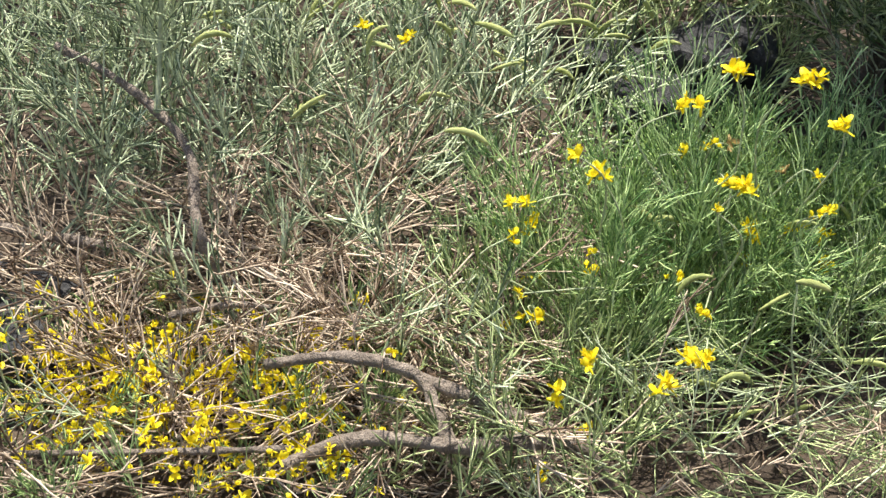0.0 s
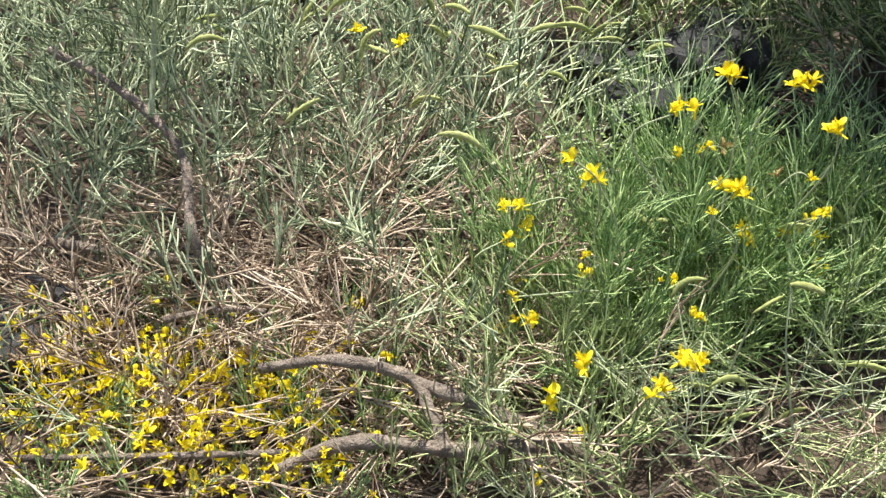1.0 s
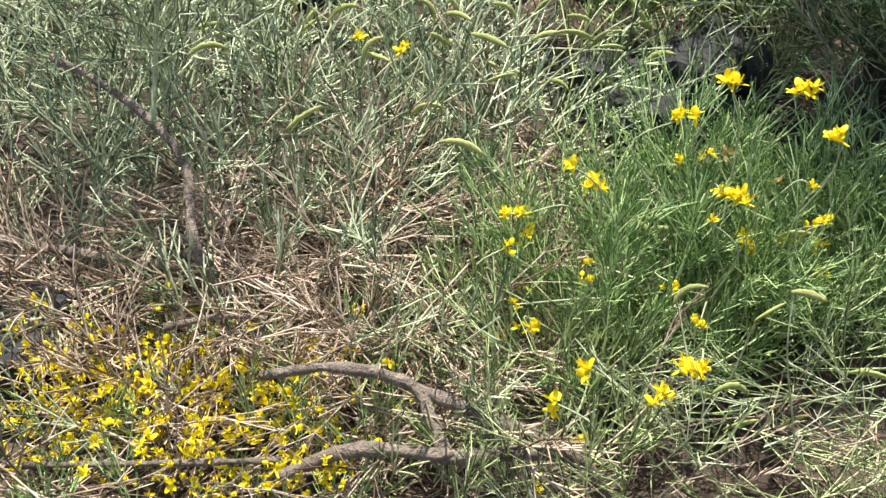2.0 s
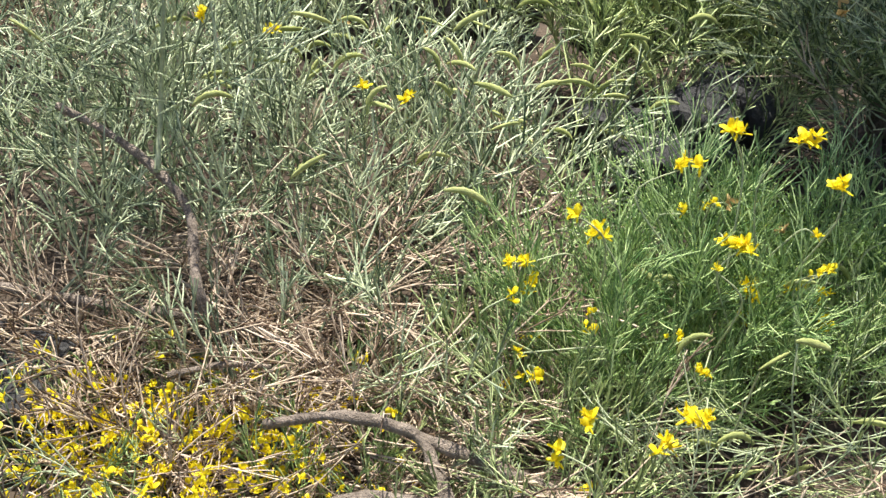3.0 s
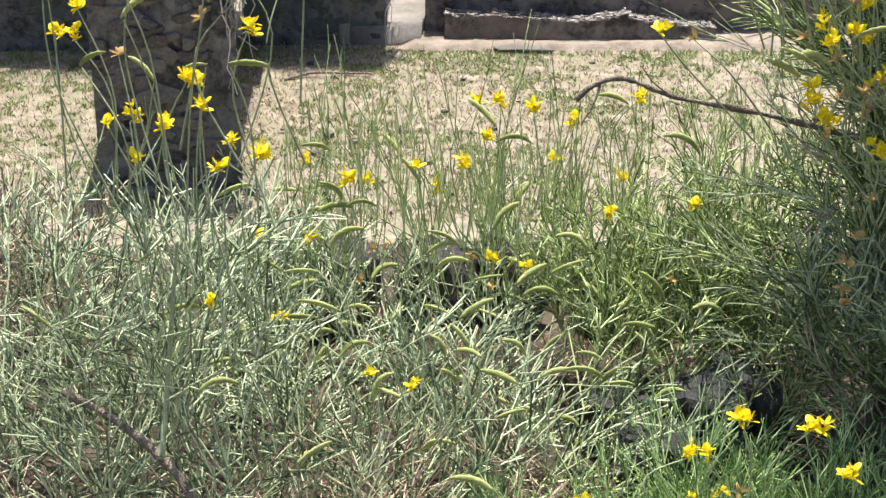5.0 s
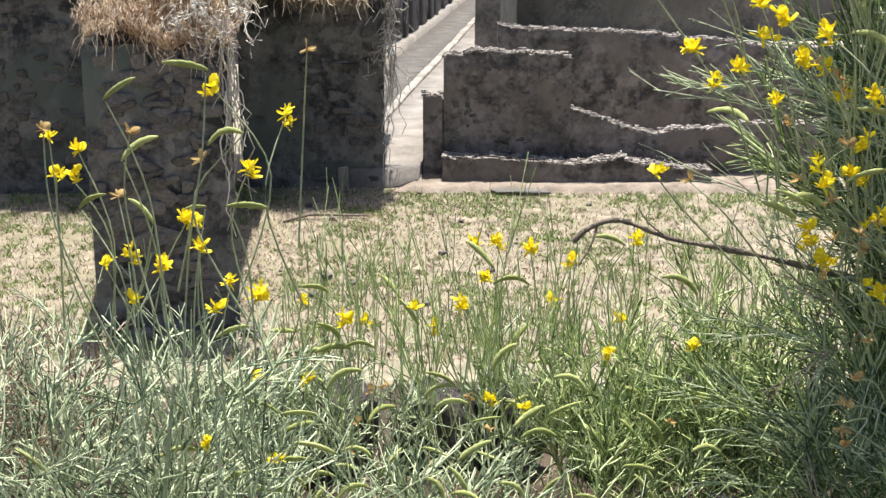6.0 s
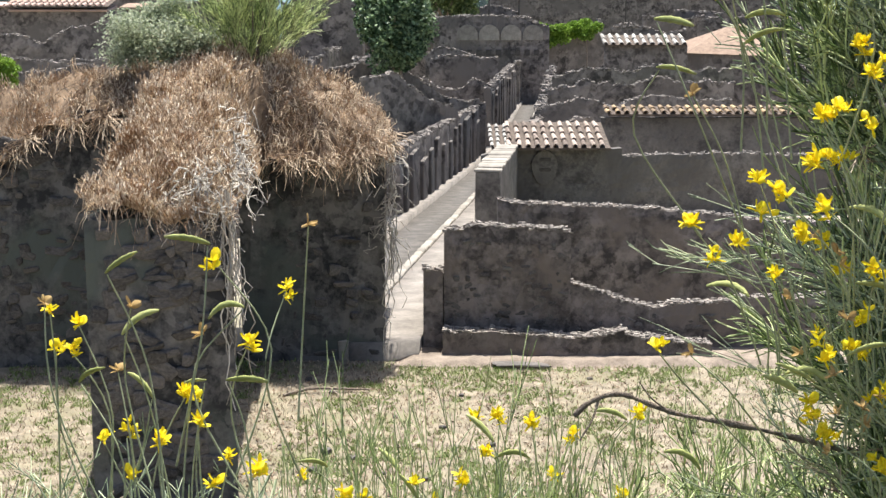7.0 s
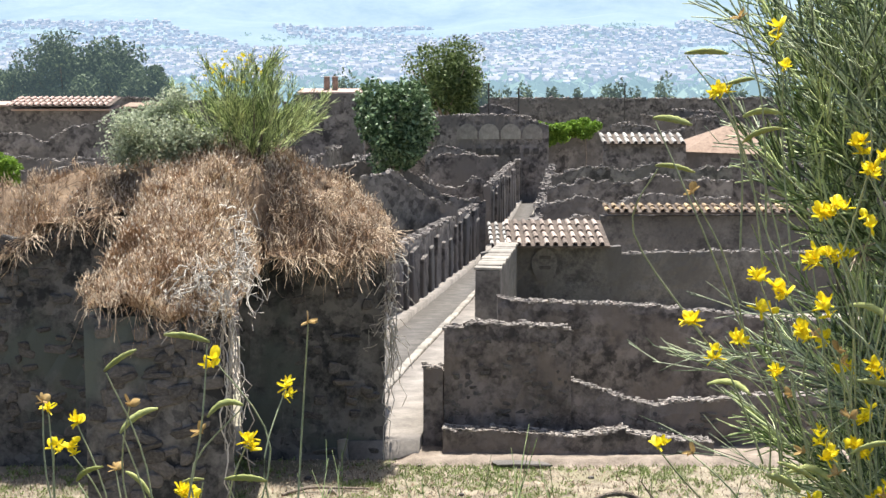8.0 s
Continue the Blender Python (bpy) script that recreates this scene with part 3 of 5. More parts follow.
for q in ((0, 1, 4), (1, 5, 4), (1, 2, 5), (2, 3, 4, 5), (3, 0, 4), (3, 2, 1, 0)):
    bm.faces.new([bm.verts[i] for i in q])
hip = thing("hipped_roof", (23, 132, 0.4), "broad tan hipped roof over an excavated house", "roof")
part("roof_covering", bm, M_TAN_ROOF, hip)
rubble_wall("house_wall", (19.7, 128.6), (26.3, 128.6), 0.5, [0.3, 0.2, 0.05], ragged=0.02, cap=False, mat=M_FAR_WALL, label="low dark wall beneath the tan roof", seed=13)

# worn plaster roundel on the house wall, with two dark blocks for slots
roundel = thing("wall_roundel", (3.98, 61.5, -0.13), "worn pale plaster roundel with two dark blocks for slots", "relief")
bm = bmesh.new()
ring = [bm.verts.new((0.50 * math.cos(a) * (1 + 0.06 * math.sin(3 * a)), 0, 0.68 * math.sin(a))) for a in np.linspace(0, 2 * math.pi, 28, endpoint=False)]
ext = bmesh.ops.extrude_face_region(bm, geom=[bm.faces.new(ring)])
bmesh.ops.translate(bm, verts=[g for g in ext["geom"] if isinstance(g, bmesh.types.BMVert)], vec=(0, 0.12, 0))
part("disc", bm, M_PLASTER, roundel, m=pose(3.98, 61.46, -0.13))
# The slots are dark blocks set on the disc, not cut into it.
for z in (-0.22, 0.18):
    bm = bmesh.new()
    bmesh.ops.create_cube(bm, size=1, matrix=Matrix.Diagonal((0.46, 0.06, 0.14, 1)))
    bmesh.ops.bevel(bm, geom=bm.edges[:], offset=0.025, segments=2, affect="EDGES")
    part("slot", bm, M_POLE, roundel, m=pose(4.0, 61.45, z))

# left side of the street: long wall with upright buttresses
def buttressed(y0, y1, off, h0, h1, n, label, seed):
    a, b = (street_x(y0, off), y0), (street_x(y1, off), y1)
    t = rubble_wall("street_wall", a, b, 0.5, [h0, (h0 * 2 + h1) / 3, (h0 + h1 * 2) / 3, h1], ragged=0.12, mat=M_FAR_WALL, label=label, step=0.4, seed=seed)
    for i in range(n):
        s = (i + 0.5 + rng.uniform(-0.25, 0.25)) / n
        y = y0 + (y1 - y0) * s
        h = h0 + (h1 - h0) * s - rng.uniform(0, 1.0)
        g = lower(0, y) - 0.2
        bm = bmesh.new()
        bmesh.ops.create_cube(bm, size=1, matrix=Matrix.Diagonal((0.22, rng.uniform(0.5, 2.6), h - g, 1)))
        bmesh.ops.bevel(bm, geom=bm.edges[:], offset=0.04, segments=1, affect="EDGES")
        part("pilaster", bm, M_FAR_WALL if i % 3 else M_PLASTER, t, m=pose(street_x(y, off + rng.uniform(0.20, 0.32)), y, (h + g) / 2, 0, rng.normal(0, 1), -5.4))
    return t


buttressed(58, 104, -3.95, 1.0, -1.5, 15, "long ruined street front with upright masonry piers", 20)
buttressed(109, 142, -3.9, -0.9, -1.5, 12, "far ruined street front with standing piers", 21)
buttressed(146, 190, -3.7, -1.6, -2.6, 10, "distant row of standing piers along the street", 22)
rubble_wall("cross_wall", (-9, 64), (-2.2, 60.5), 0.5, [2.2, 2.6, 2.5, 1.4], ragged=0.12, mat=M_FAR_WALL, label="cross wall with a pale uneven crest", seed=23)
rubble_wall("cross_wall", (-4.0, 78), (0.6, 82), 0.5, [2.0, 2.3, 0.8, 0.2], ragged=0.15, mat=M_FAR_WALL, label="gabled remnant of a house wall", seed=24)
rubble_wall("cross_wall", (-8.0, 96), (2.6, 99), 0.5, [1.0, 1.6, 1.4, -0.6, -1.0], ragged=0.2, mat=M_FAR_WALL, label="sloping remnant of a house wall", seed=25)

for i, (y, z) in enumerate(((112, 0.1), (100, 0.15), (90, -0.1), (82, -0.4))):
    rubble_wall("ruined_wall", (street_x(y, 0.4), y), (street_x(y, 0.4) + 13 - i, y + 1.0), 0.5, [z - 0.5, z + 0.1, z - 0.2, z + 0.3, z - 0.1, z], ragged=0.3, mat=M_FAR_WALL,
                label="ruined wall of a roofless house by the street", step=0.35, seed=200 + i)
    rubble_wall("street_wall", (street_x(y + 9, 0.3), y + 9), (street_x(y, 0.3), y), 0.5, [z - 0.4, z - 0.9, z - 0.3, z - 0.6], ragged=0.3, mat=M_FAR_WALL, label="broken wall along the footway", step=0.35, seed=210 + i)

# scattered ruined rooms further off
walls = random.Random(11)
for i in range(150):
    y = walls.uniform(46, 215)
    side = walls.random() < 0.62
    x = street_x(y, -4.5) - walls.uniform(1, 0.27 * y) if side else street_x(y, 2.5) + walls.uniform(1, 0.26 * y)
    if not side and y < 80:
        y += 60
        x = street_x(y, 2.5) + walls.uniform(1, 0.25 * y)
    crest = float(np.interp(y, [46, 90, 150, 215], [-0.6, -0.9, -0.4, 1.6])) - (0.0 if side else 0.5) + walls.uniform(-1.0, 0.7)
    L = walls.uniform(2, 6) * (0.5 + y / 150)
    dx, dy = (L, L * 0.07) if walls.random() < 0.68 else (L * 0.09, L)
    if side:
        x = min(x, street_x(y, -4.5) - dx)          # keeps the street clear
    n = walls.randint(4, 7)
    rubble_wall("ruined_wall", (x, y), (x + dx, y + dy), 0.5, [crest + walls.uniform(-0.6, 0.35) for _ in range(n)], ragged=0.2, mat=M_FAR_WALL,
                label="ruined wall of a roofless ancient house", step=0.4, seed=30 + i)
rubble_wall("ruined_wall", (-34, 118), (-24.4, 121), 0.6, [2.0, 2.4, 1.6, 2.6, 3.0, 3.1], ragged=0.25, mat=M_FAR_WALL, label="dark wall with a jagged crest", step=0.6, seed=80)
rubble_wall("ruined_wall", (-30, 92), (-17, 94), 0.6, [2.2, 2.6, 1.9, 2.1, 1.5], ragged=0.25, mat=M_FAR_WALL, label="dark ruined wall beyond the mound", step=0.6, seed=81)
rubble_wall("ruined_wall", (-20, 75), (-9, 76), 0.6, [2.5, 3.0, 2.6, 2.2, 2.4], ragged=0.25, mat=M_FAR_WALL, label="ruined wall beyond the mound", step=0.6, seed=82)
rubble_wall("ruined_wall", (-15, 160), (-8.1, 160), 0.6, [4.2, 4.2, 4.3, 4.3], ragged=0.05, mat=M_FAR_WALL, cap=False, label="tall plain dark wall of a covered house", step=1, seed=83)
rubble_wall("ruined_wall", (6.5, 220), (50, 222), 0.7, [2.2, 2.2, 2.1, 2.3], ragged=0.08, mat=M_FAR_WALL, label="long straight wall at the edge of the ruins", step=1.5, seed=84)
rubble_wall("ruined_wall", (-60, 205), (-22, 205), 0.7, [2.4, 2.2, 2.7, 2.2, 2.5], ragged=0.3, mat=M_FAR_WALL, label="long ruined wall at the edge of the site", step=1.5, seed=85)

for i in range(9):
    x, y = 10.6 + i * 0.62 + rng.normal(0, 0.1), 160 + i * 0.8
    h = rng.uniform(3.6, 6.6)
    bm = bmesh.new()
    bmesh.ops.create_cube(bm, size=1, matrix=Matrix.Diagonal((rng.uniform(0.25, 0.45), 0.6, h, 1)))
    bmesh.ops.bevel(bm, geom=bm.edges[:], offset=0.05, segments=2, affect="EDGES")
    p = thing("standing_pier", (x, y, lower(x, y)), "slim weathered masonry pier standing by the street", "pier", "standing piers")
    part("shaft", bm, M_FAR_WALL if i % 3 else M_CAP, p, m=pose(x, y, lower(x, y) + h / 2 - 0.1, rng.normal(0, 1), rng.normal(0, 1), rng.uniform(0, 30)))

# wall with a row of shallow arched niches
niche = rubble_wall("niche_wall", (-0.6, 150), (10.0, 150), 0.7, [2.3, 2.5, 2.5, 2.4, 1.4], ragged=0.06, mat=M_FAR_WALL, label="tall wall with pale arched niches", seed=90)
for i in range(4):
    bm = bmesh.new()
    ring = [bm.verts.new((0.95 * math.cos(a), 0, 0.95 * math.sin(a))) for a in np.linspace(0, math.pi, 11)] + [bm.verts.new((-0.95, 0, -0.5)), bm.verts.new((0.95, 0, -0.5))]
    face = bm.faces.new(ring)
    ext = bmesh.ops.extrude_face_region(bm, geom=[face])
    bmesh.ops.translate(bm, verts=[g for g in ext["geom"] if isinstance(g, bmesh.types.BMVert)], vec=(0, 0.14, 0))
    part("niche_panel", bm, M_KERB, niche, "pale plaster in an arched niche", m=pose(2.3 + i * 2.05, 149.52, 0.75))
# Solid dark blocks on the face stand in for the shade inside sockets.
for i in range(9):
    bm = bmesh.new()
    bmesh.ops.create_cube(bm, size=1, matrix=Matrix.Diagonal((0.5, 0.2, 0.55, 1)))
    part("beam_hole", bm, M_POLE, niche, "dark block standing in for a shaded socket", m=pose(1.6 + i * 0.9, 149.55, -0.9))


def low_roof(x0, x1, y, z, rise, mat, label):
    t = thing("low_roof", ((x0 + x1) / 2, y, z), label, "roof")
    bm = bmesh.new()
    bmesh.ops.create_cube(bm, size=1, matrix=Matrix.Diagonal((x1 - x0, 4.5, 0.2, 1)))
    bmesh.ops.bevel(bm, geom=bm.edges[:], offset=0.05, segments=1, affect="EDGES")
    part("roof_covering", bm, mat, t, m=pose((x0 + x1) / 2, y + 2, z + rise / 2, math.degrees(math.atan2(rise, 4.5))))
    bm = bmesh.new()
    bmesh.ops.create_cube(bm, size=1, matrix=Matrix.Diagonal((x1 - x0 - 0.4, 3.6, z + 14, 1)))
    part("walls", bm, M_FAR_WALL, t, m=pose((x0 + x1) / 2, y + 2.1, (z - 14) / 2 - 0.05))


tiled_roof("tiled_roof", -40.9, -31.3, 149.4, 154.6, 3.35, 4.0, 0.6, 3, M_RED_ROOF, "low roof of pinkish tiles over a dark house")
low_roof(-40.8, -31.4, 150, 3.0, 0.25, M_RED_ROOF, "low pinkish tiled roof over a dark house")
low_roof(-31.2, -27.0, 154, 3.1, 0.25, M_TAN_ROOF, "low tan roof over a dark house")
low_roof(-15, -8, 163, 4.3, 0.25, M_RED_ROOF, "long reddish roof over a covered house")
low_roof(-52, -38, 176, 2.6, 0.25, M_RED_ROOF, "flat reddish roof beyond the ruins")
ch = thing("chimney", (-11.6, 165, 4.6), "pair of pinkish chimney stacks", "chimney")
for dx in (-0.45, 0.4):
    bm = bmesh.new()
    bmesh.ops.create_cube(bm, size=1, matrix=Matrix.Diagonal((0.6, 0.6, 1.5, 1)))
    bmesh.ops.bevel(bm, geom=bm.edges[:], offset=0.06, segments=1, affect="EDGES")
    part("stack", bm, M_TAN_ROOF, ch, m=pose(-11.6 + dx, 165, 5.2))
for x, y, h in ((4.9, 170, 5.2), (8.2, 172, 4.6), (24.6, 215, 4.2)):
    bm = bmesh.new()
    bmesh.ops.create_cone(bm, cap_ends=True, segments=8, radius1=0.12, radius2=0.09, depth=h + 12)
    p = thing("post", (x, y, lower(x, y)), "thin dark upright post among the ruins", "post")
    part("shaft", bm, M_POLE, p, m=pose(x, y, (h - 12) / 2))


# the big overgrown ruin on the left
TOWER = rubble_wall("tower_wall", (-13.03, 30.74), (-5.63, 30.74), 0.8, [3.6, 3.6, 3.6, 3.75, 4.35, 5.1, 5.05], base=-0.4, ragged=0.08, mat=M_WALL_DARK, cap=False, label="tall dark wall at the back of the lawn", step=0.25, seed=101)
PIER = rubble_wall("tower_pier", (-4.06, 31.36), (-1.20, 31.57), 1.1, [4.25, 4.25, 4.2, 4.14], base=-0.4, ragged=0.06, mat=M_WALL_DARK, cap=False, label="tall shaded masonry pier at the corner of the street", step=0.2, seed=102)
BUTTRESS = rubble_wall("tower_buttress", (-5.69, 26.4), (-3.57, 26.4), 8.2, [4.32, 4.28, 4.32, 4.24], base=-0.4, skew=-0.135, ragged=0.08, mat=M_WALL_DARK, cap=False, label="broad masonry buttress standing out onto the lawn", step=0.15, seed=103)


BLOCKS = []
for i in range(6):
    bm = bmesh.new()
    bmesh.ops.create_cube(bm, size=1)
    for v in bm.verts:
        v.co += Vector(rng.uniform(-0.2, 0.2, 3))
    bmesh.ops.bevel(bm, geom=bm.edges[:], offset=0.15, segments=1, affect="EDGES")
    BLOCKS.append(bpy.data.meshes.new("stone"))
    bm.to_mesh(BLOCKS[-1])
    bm.free()
    BLOCKS[-1].materials.append(M_STONE)


def face_stones(t, x0, x1, y, z0, top, count, big=1.0):
    """Uneven stones bedded in the near face of a wall."""
    for i in range(count):
        w, h = rng.uniform(0.10, 0.40) * big, rng.uniform(0.07, 0.22) * big
        m = Matrix.LocRotScale((rng.uniform(x0 + w / 2, x1 - w / 2), y + rng.uniform(0.0, 0.045), rng.uniform(z0 + h / 2, top - h / 2)),
                               Euler((rng.normal(0, 0.1), rng.normal(0, 0.22), rng.normal(0, 0.12))), (w, 0.10, h))
        put("stone", BLOCKS[i % 6], t, m)


def mound_front(x):
    return float(np.interp(x, [-5.75, -5.6, -3.45, -3.35], [29.2, 24.7, 24.7, 29.2]))


def mound_height(x, y):
    top = float(np.interp(x, [-12.5, -9, -7.4, -6.3, -5.2, -4.0, -2.9, -1.8, -1.0], [5.0, 5.2, 5.45, 5.7, 6.0, 6.15, 5.75, 5.3, 4.7]))
    front = mound_front(x)
    edge = 4.05 if -5.6 < x < -3.4 else float(np.interp(x, [-12, -8.2, -7.5, -6.0, -3.4, -1.0], [4.0, 4.1, 4.9, 5.2, 4.4, 4.25]))
    s = min(1, max(0, (y - front) / (30.4 - front)))
    z = edge + (top - edge) * (1 - (1 - s) ** 1.7)
    if y < 29.4:
        side = min(1.0, max(0.0, min((x + 5.75) / 0.7, (-3.35 - x) / 0.7))) if -5.75 < x < -3.35 else 1.0
        z = 3.95 + (z - 3.95) * (side * (2 - side)) ** 0.8
    z -= max(0, y - 31.5) * 0.5
    return z + 0.34 * noise.noise(Vector((x * 1.2, y * 1.2, 0))) + 0.16 * noise.noise(Vector((x * 2.4, y * 2.4, 7))) + 0.08 * noise.noise(Vector((x * 4, y * 4, 2)))


def scale_about_eye(v):
    """Scales the mound about the camera's eye, keeping its outline in view, onto the walls that carry it, its tongue
    out over the buttress.
    """
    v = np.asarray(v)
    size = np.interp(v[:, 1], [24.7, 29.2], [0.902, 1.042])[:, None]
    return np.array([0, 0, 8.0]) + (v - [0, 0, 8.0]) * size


def mound():
    t = thing("overgrown_mound", (-4.5, 29, 4.2), "mound of rubble overgrown with dry straw-coloured grass", "mound")
    nx, ny = 90, 52
    xs, ys = np.linspace(-12.5, -1.05, nx), np.linspace(24.7, 34, ny)
    v, f = [], []
    for y in ys:
        for x in xs:
            v.append((x, y, mound_height(x, y)))
    for j in range(ny - 1):
        for i in range(nx - 1):
            x, y = xs[i], ys[j]
            if y > mound_front(x) - 0.15:
                f.append((j * nx + i, j * nx + i + 1, (j + 1) * nx + i + 1, (j + 1) * nx + i))
    put("earth", mesh_of("earth", scale_about_eye(v), f, M_MOUND, True), t)
    # short dry grass in leaning tufts
    n = 34000
    x = rng.uniform(-12.3, -1.1, n * 2)
    y = rng.uniform(24.6, 33.5, n * 2)
    ok = y > np.array([mound_front(a) for a in x]) - 0.1
    x, y = x[ok][:n], y[ok][:n]
    n = len(x)
    m = n // 3
    x[-m:], y[-m:] = rng.uniform(-5.7, -3.4, m), 24.6 + 4.0 * rng.random(m) ** 1.4
    tuft = np.array([noise.noise(Vector((a * 1.6, b * 1.6, 4))) + 0.6 * noise.noise(Vector((a * 5, b * 5, 9))) for a, b in zip(x, y)])
    sway = np.array([(noise.noise(Vector((a * 2.2, b * 2.2, 14))), noise.noise(Vector((a * 2.2, b * 2.2, 24)))) for a, b in zip(x, y)])
    keep = tuft > -0.42
    x, y, tuft, sway = x[keep], y[keep], tuft[keep], sway[keep]
    n = len(x)
    roots = np.array([(a, b, mound_height(a, b) - 0.03) for a, b in zip(x, y)])
    ways = np.stack([rng.normal(0, 0.22, n) + sway[:, 0] * 1.1, rng.normal(-0.05, 0.22, n) + sway[:, 1] * 0.9, np.ones(n)], 1)
    L = np.maximum(rng.uniform(0.10, 0.30, n) * (1 + 1.1 * tuft), 0.05)
    p, r = sprays(roots, ways, L, rng.uniform(0.0045, 0.0095, n), bend=np.stack([rng.normal(0, 0.2, n), rng.normal(-0.05, 0.2, n), np.full(n, -0.12)], 1), k=4, taper=0.4)
    v, f = tubes(p, r)
    put("dry_grass", mesh_of("dry_grass", scale_about_eye(v), f, M_GRASS_DRY), t, label="dense straw-coloured grass", kind="stuff")
    # pale seed heads
    i = rng.integers(0, n, 11000)
    way = rng.normal(0, 0.25, (11000, 3)) + [0, 0, 1]
    q, r = sprays(p[i, -1], way, rng.uniform(0.03, 0.075, 11000), np.full(11000, 0.011), k=3, taper=0.35)
    v, f = tubes(q, r)
    put("seed_chaff", mesh_of("seed_chaff", scale_about_eye(v), f, M_STRAW), t, label="pale seed heads", kind="stuff")
    # dishevelled clumps of dead stalks that radiate from the crest and hang over the edge of the pier
    vs, fs, k = [], [], 0
    for i in range(46):
        cx = rng.uniform(-3.3, -1.0) if i < 34 else rng.uniform(-8.4, -5.8)
        cy = rng.uniform(29.05, 31.0) if i < 34 else rng.uniform(29.0, 29.8)
        m = 46
        root = np.array([[cx, cy, mound_height(cx, cy) + rng.uniform(-0.12, 0.05)]]) + rng.normal(0, 0.05, (m, 3))
        way = np.stack([rng.normal(0.1, 0.8, m), rng.normal(-0.7, 0.5, m), rng.normal(0.35, 0.55, m)], 1)
        p, r = sprays(root, way, rng.uniform(0.2, 0.55, m), rng.uniform(0.005, 0.010, m), bend=(0, 0, -0.55), wobble=0.05, k=5, taper=0.5)
        v, f = tubes(p, r)
        vs.append(v)
        fs.append(f + k)
        k += len(v)
    put("dead_stalk_tangle", mesh_of("dead_stalk_tangle", scale_about_eye(np.concatenate(vs)), np.concatenate(fs), M_DRY_TWIG), t, label="dishevelled brown dead stalks", kind="stuff")
    # straw hanging over the front of the buttress and the pier
    n = 760
    x = np.concatenate([rng.uniform(-5.7, -3.35, 160), rng.uniform(-3.5, -1.0, 500), rng.uniform(-8, -5.6, 100)])
    y = np.concatenate([rng.uniform(24.55, 24.9, 160), rng.uniform(29.1, 29.8, 500), rng.uniform(29.0, 29.3, 100)])
    roots = np.array([(a, b, mound_height(a, b) + rng.uniform(-0.1, 0.12)) for a, b in zip(x, y)])
    ways = np.stack([rng.normal(0, 0.5, n), rng.normal(-0.8, 0.3, n), rng.normal(0.2, 0.4, n)], 1)
    p, r = sprays(roots, ways, rng.uniform(0.15, 0.5, n), np.full(n, 0.006), bend=np.stack([rng.normal(0, 0.2, n), np.full(n, 0.1), np.full(n, -0.9)], 1), k=5, taper=0.5)
    v, f = tubes(p, r)
    put("hanging_straw", mesh_of("hanging_straw", scale_about_eye(v), f, M_GRASS_DRY), t, label="matted straw hanging over the edge", kind="stuff")
    # bleached roots hanging down the corner of the buttress and of the pier
    n = 210
    x = np.concatenate([rng.normal(-3.75, 0.30, 110), rng.normal(-3.36, 0.09, 50), rng.normal(-1.02, 0.07, 50)])
    y = np.concatenate([rng.uniform(24.5, 25.2, 110), rng.uniform(24.9, 27.5, 50), rng.uniform(29.5, 29.9, 50)])
    z = np.concatenate([rng.uniform(3.75, 4.75, 110), rng.uniform(4.3, 5.5, 50), rng.uniform(2.6, 4.6, 50)])
    ways = np.stack([rng.normal(0, 0.8, n), rng.normal(-0.4, 0.3, n), rng.normal(-0.1, 0.7, n)], 1)
    p, r = sprays(np.stack([x, y, z], 1), ways, rng.uniform(0.18, 0.5, n), rng.uniform(0.008, 0.017, n), bend=(0, 0, -0.8), wobble=0.16, k=7, taper=0.45)
    v, f = tubes(p, r, 4)
    put("bare_root", mesh_of("bare_root", scale_about_eye(v), f, M_ROOT), t, label="bleached tangled roots", kind="stuff")
    n = 46
    x = np.concatenate([rng.normal(-3.36, 0.05, 30), rng.normal(-1.0, 0.05, 16)])
    y = np.concatenate([rng.uniform(24.5, 24.8, 30), np.full(16, 29.62)])
    z = np.concatenate([rng.uniform(3.0, 4.4, 30), rng.uniform(2.5, 4.2, 16)])
    p, r = sprays(np.stack([x, y, z], 1), np.stack([rng.normal(0, 0.05, n), rng.normal(0, 0.03, n), -np.ones(n)], 1), rng.uniform(1.0, 2.6, n), rng.uniform(0.008, 0.016, n), wobble=0.03, k=10, taper=0.5)
    v, f = tubes(p, r, 4)
    put("creeper", mesh_of("creeper", scale_about_eye(v), f, M_ROOT), t, label="dry creeper stems running down the corner", kind="stuff")


mound()
face_stones(TOWER, -8.8, -5.7, 30.34, 0.1, 4.6, 110)
face_stones(BUTTRESS, -5.1, -3.1, 22.27, 0.1, 4.25, 120, 1.1)
face_stones(PIER, -3.95, -1.25, 30.92, 0.1, 4.2, 50)
face_stones(FRONT, 0.05, 2.55, 31.55, 0.5, 2.45, 110, 0.55)
face_stones(BROKEN, 2.65, 7.0, 31.59, 0.4, 0.85, 60, 0.55)


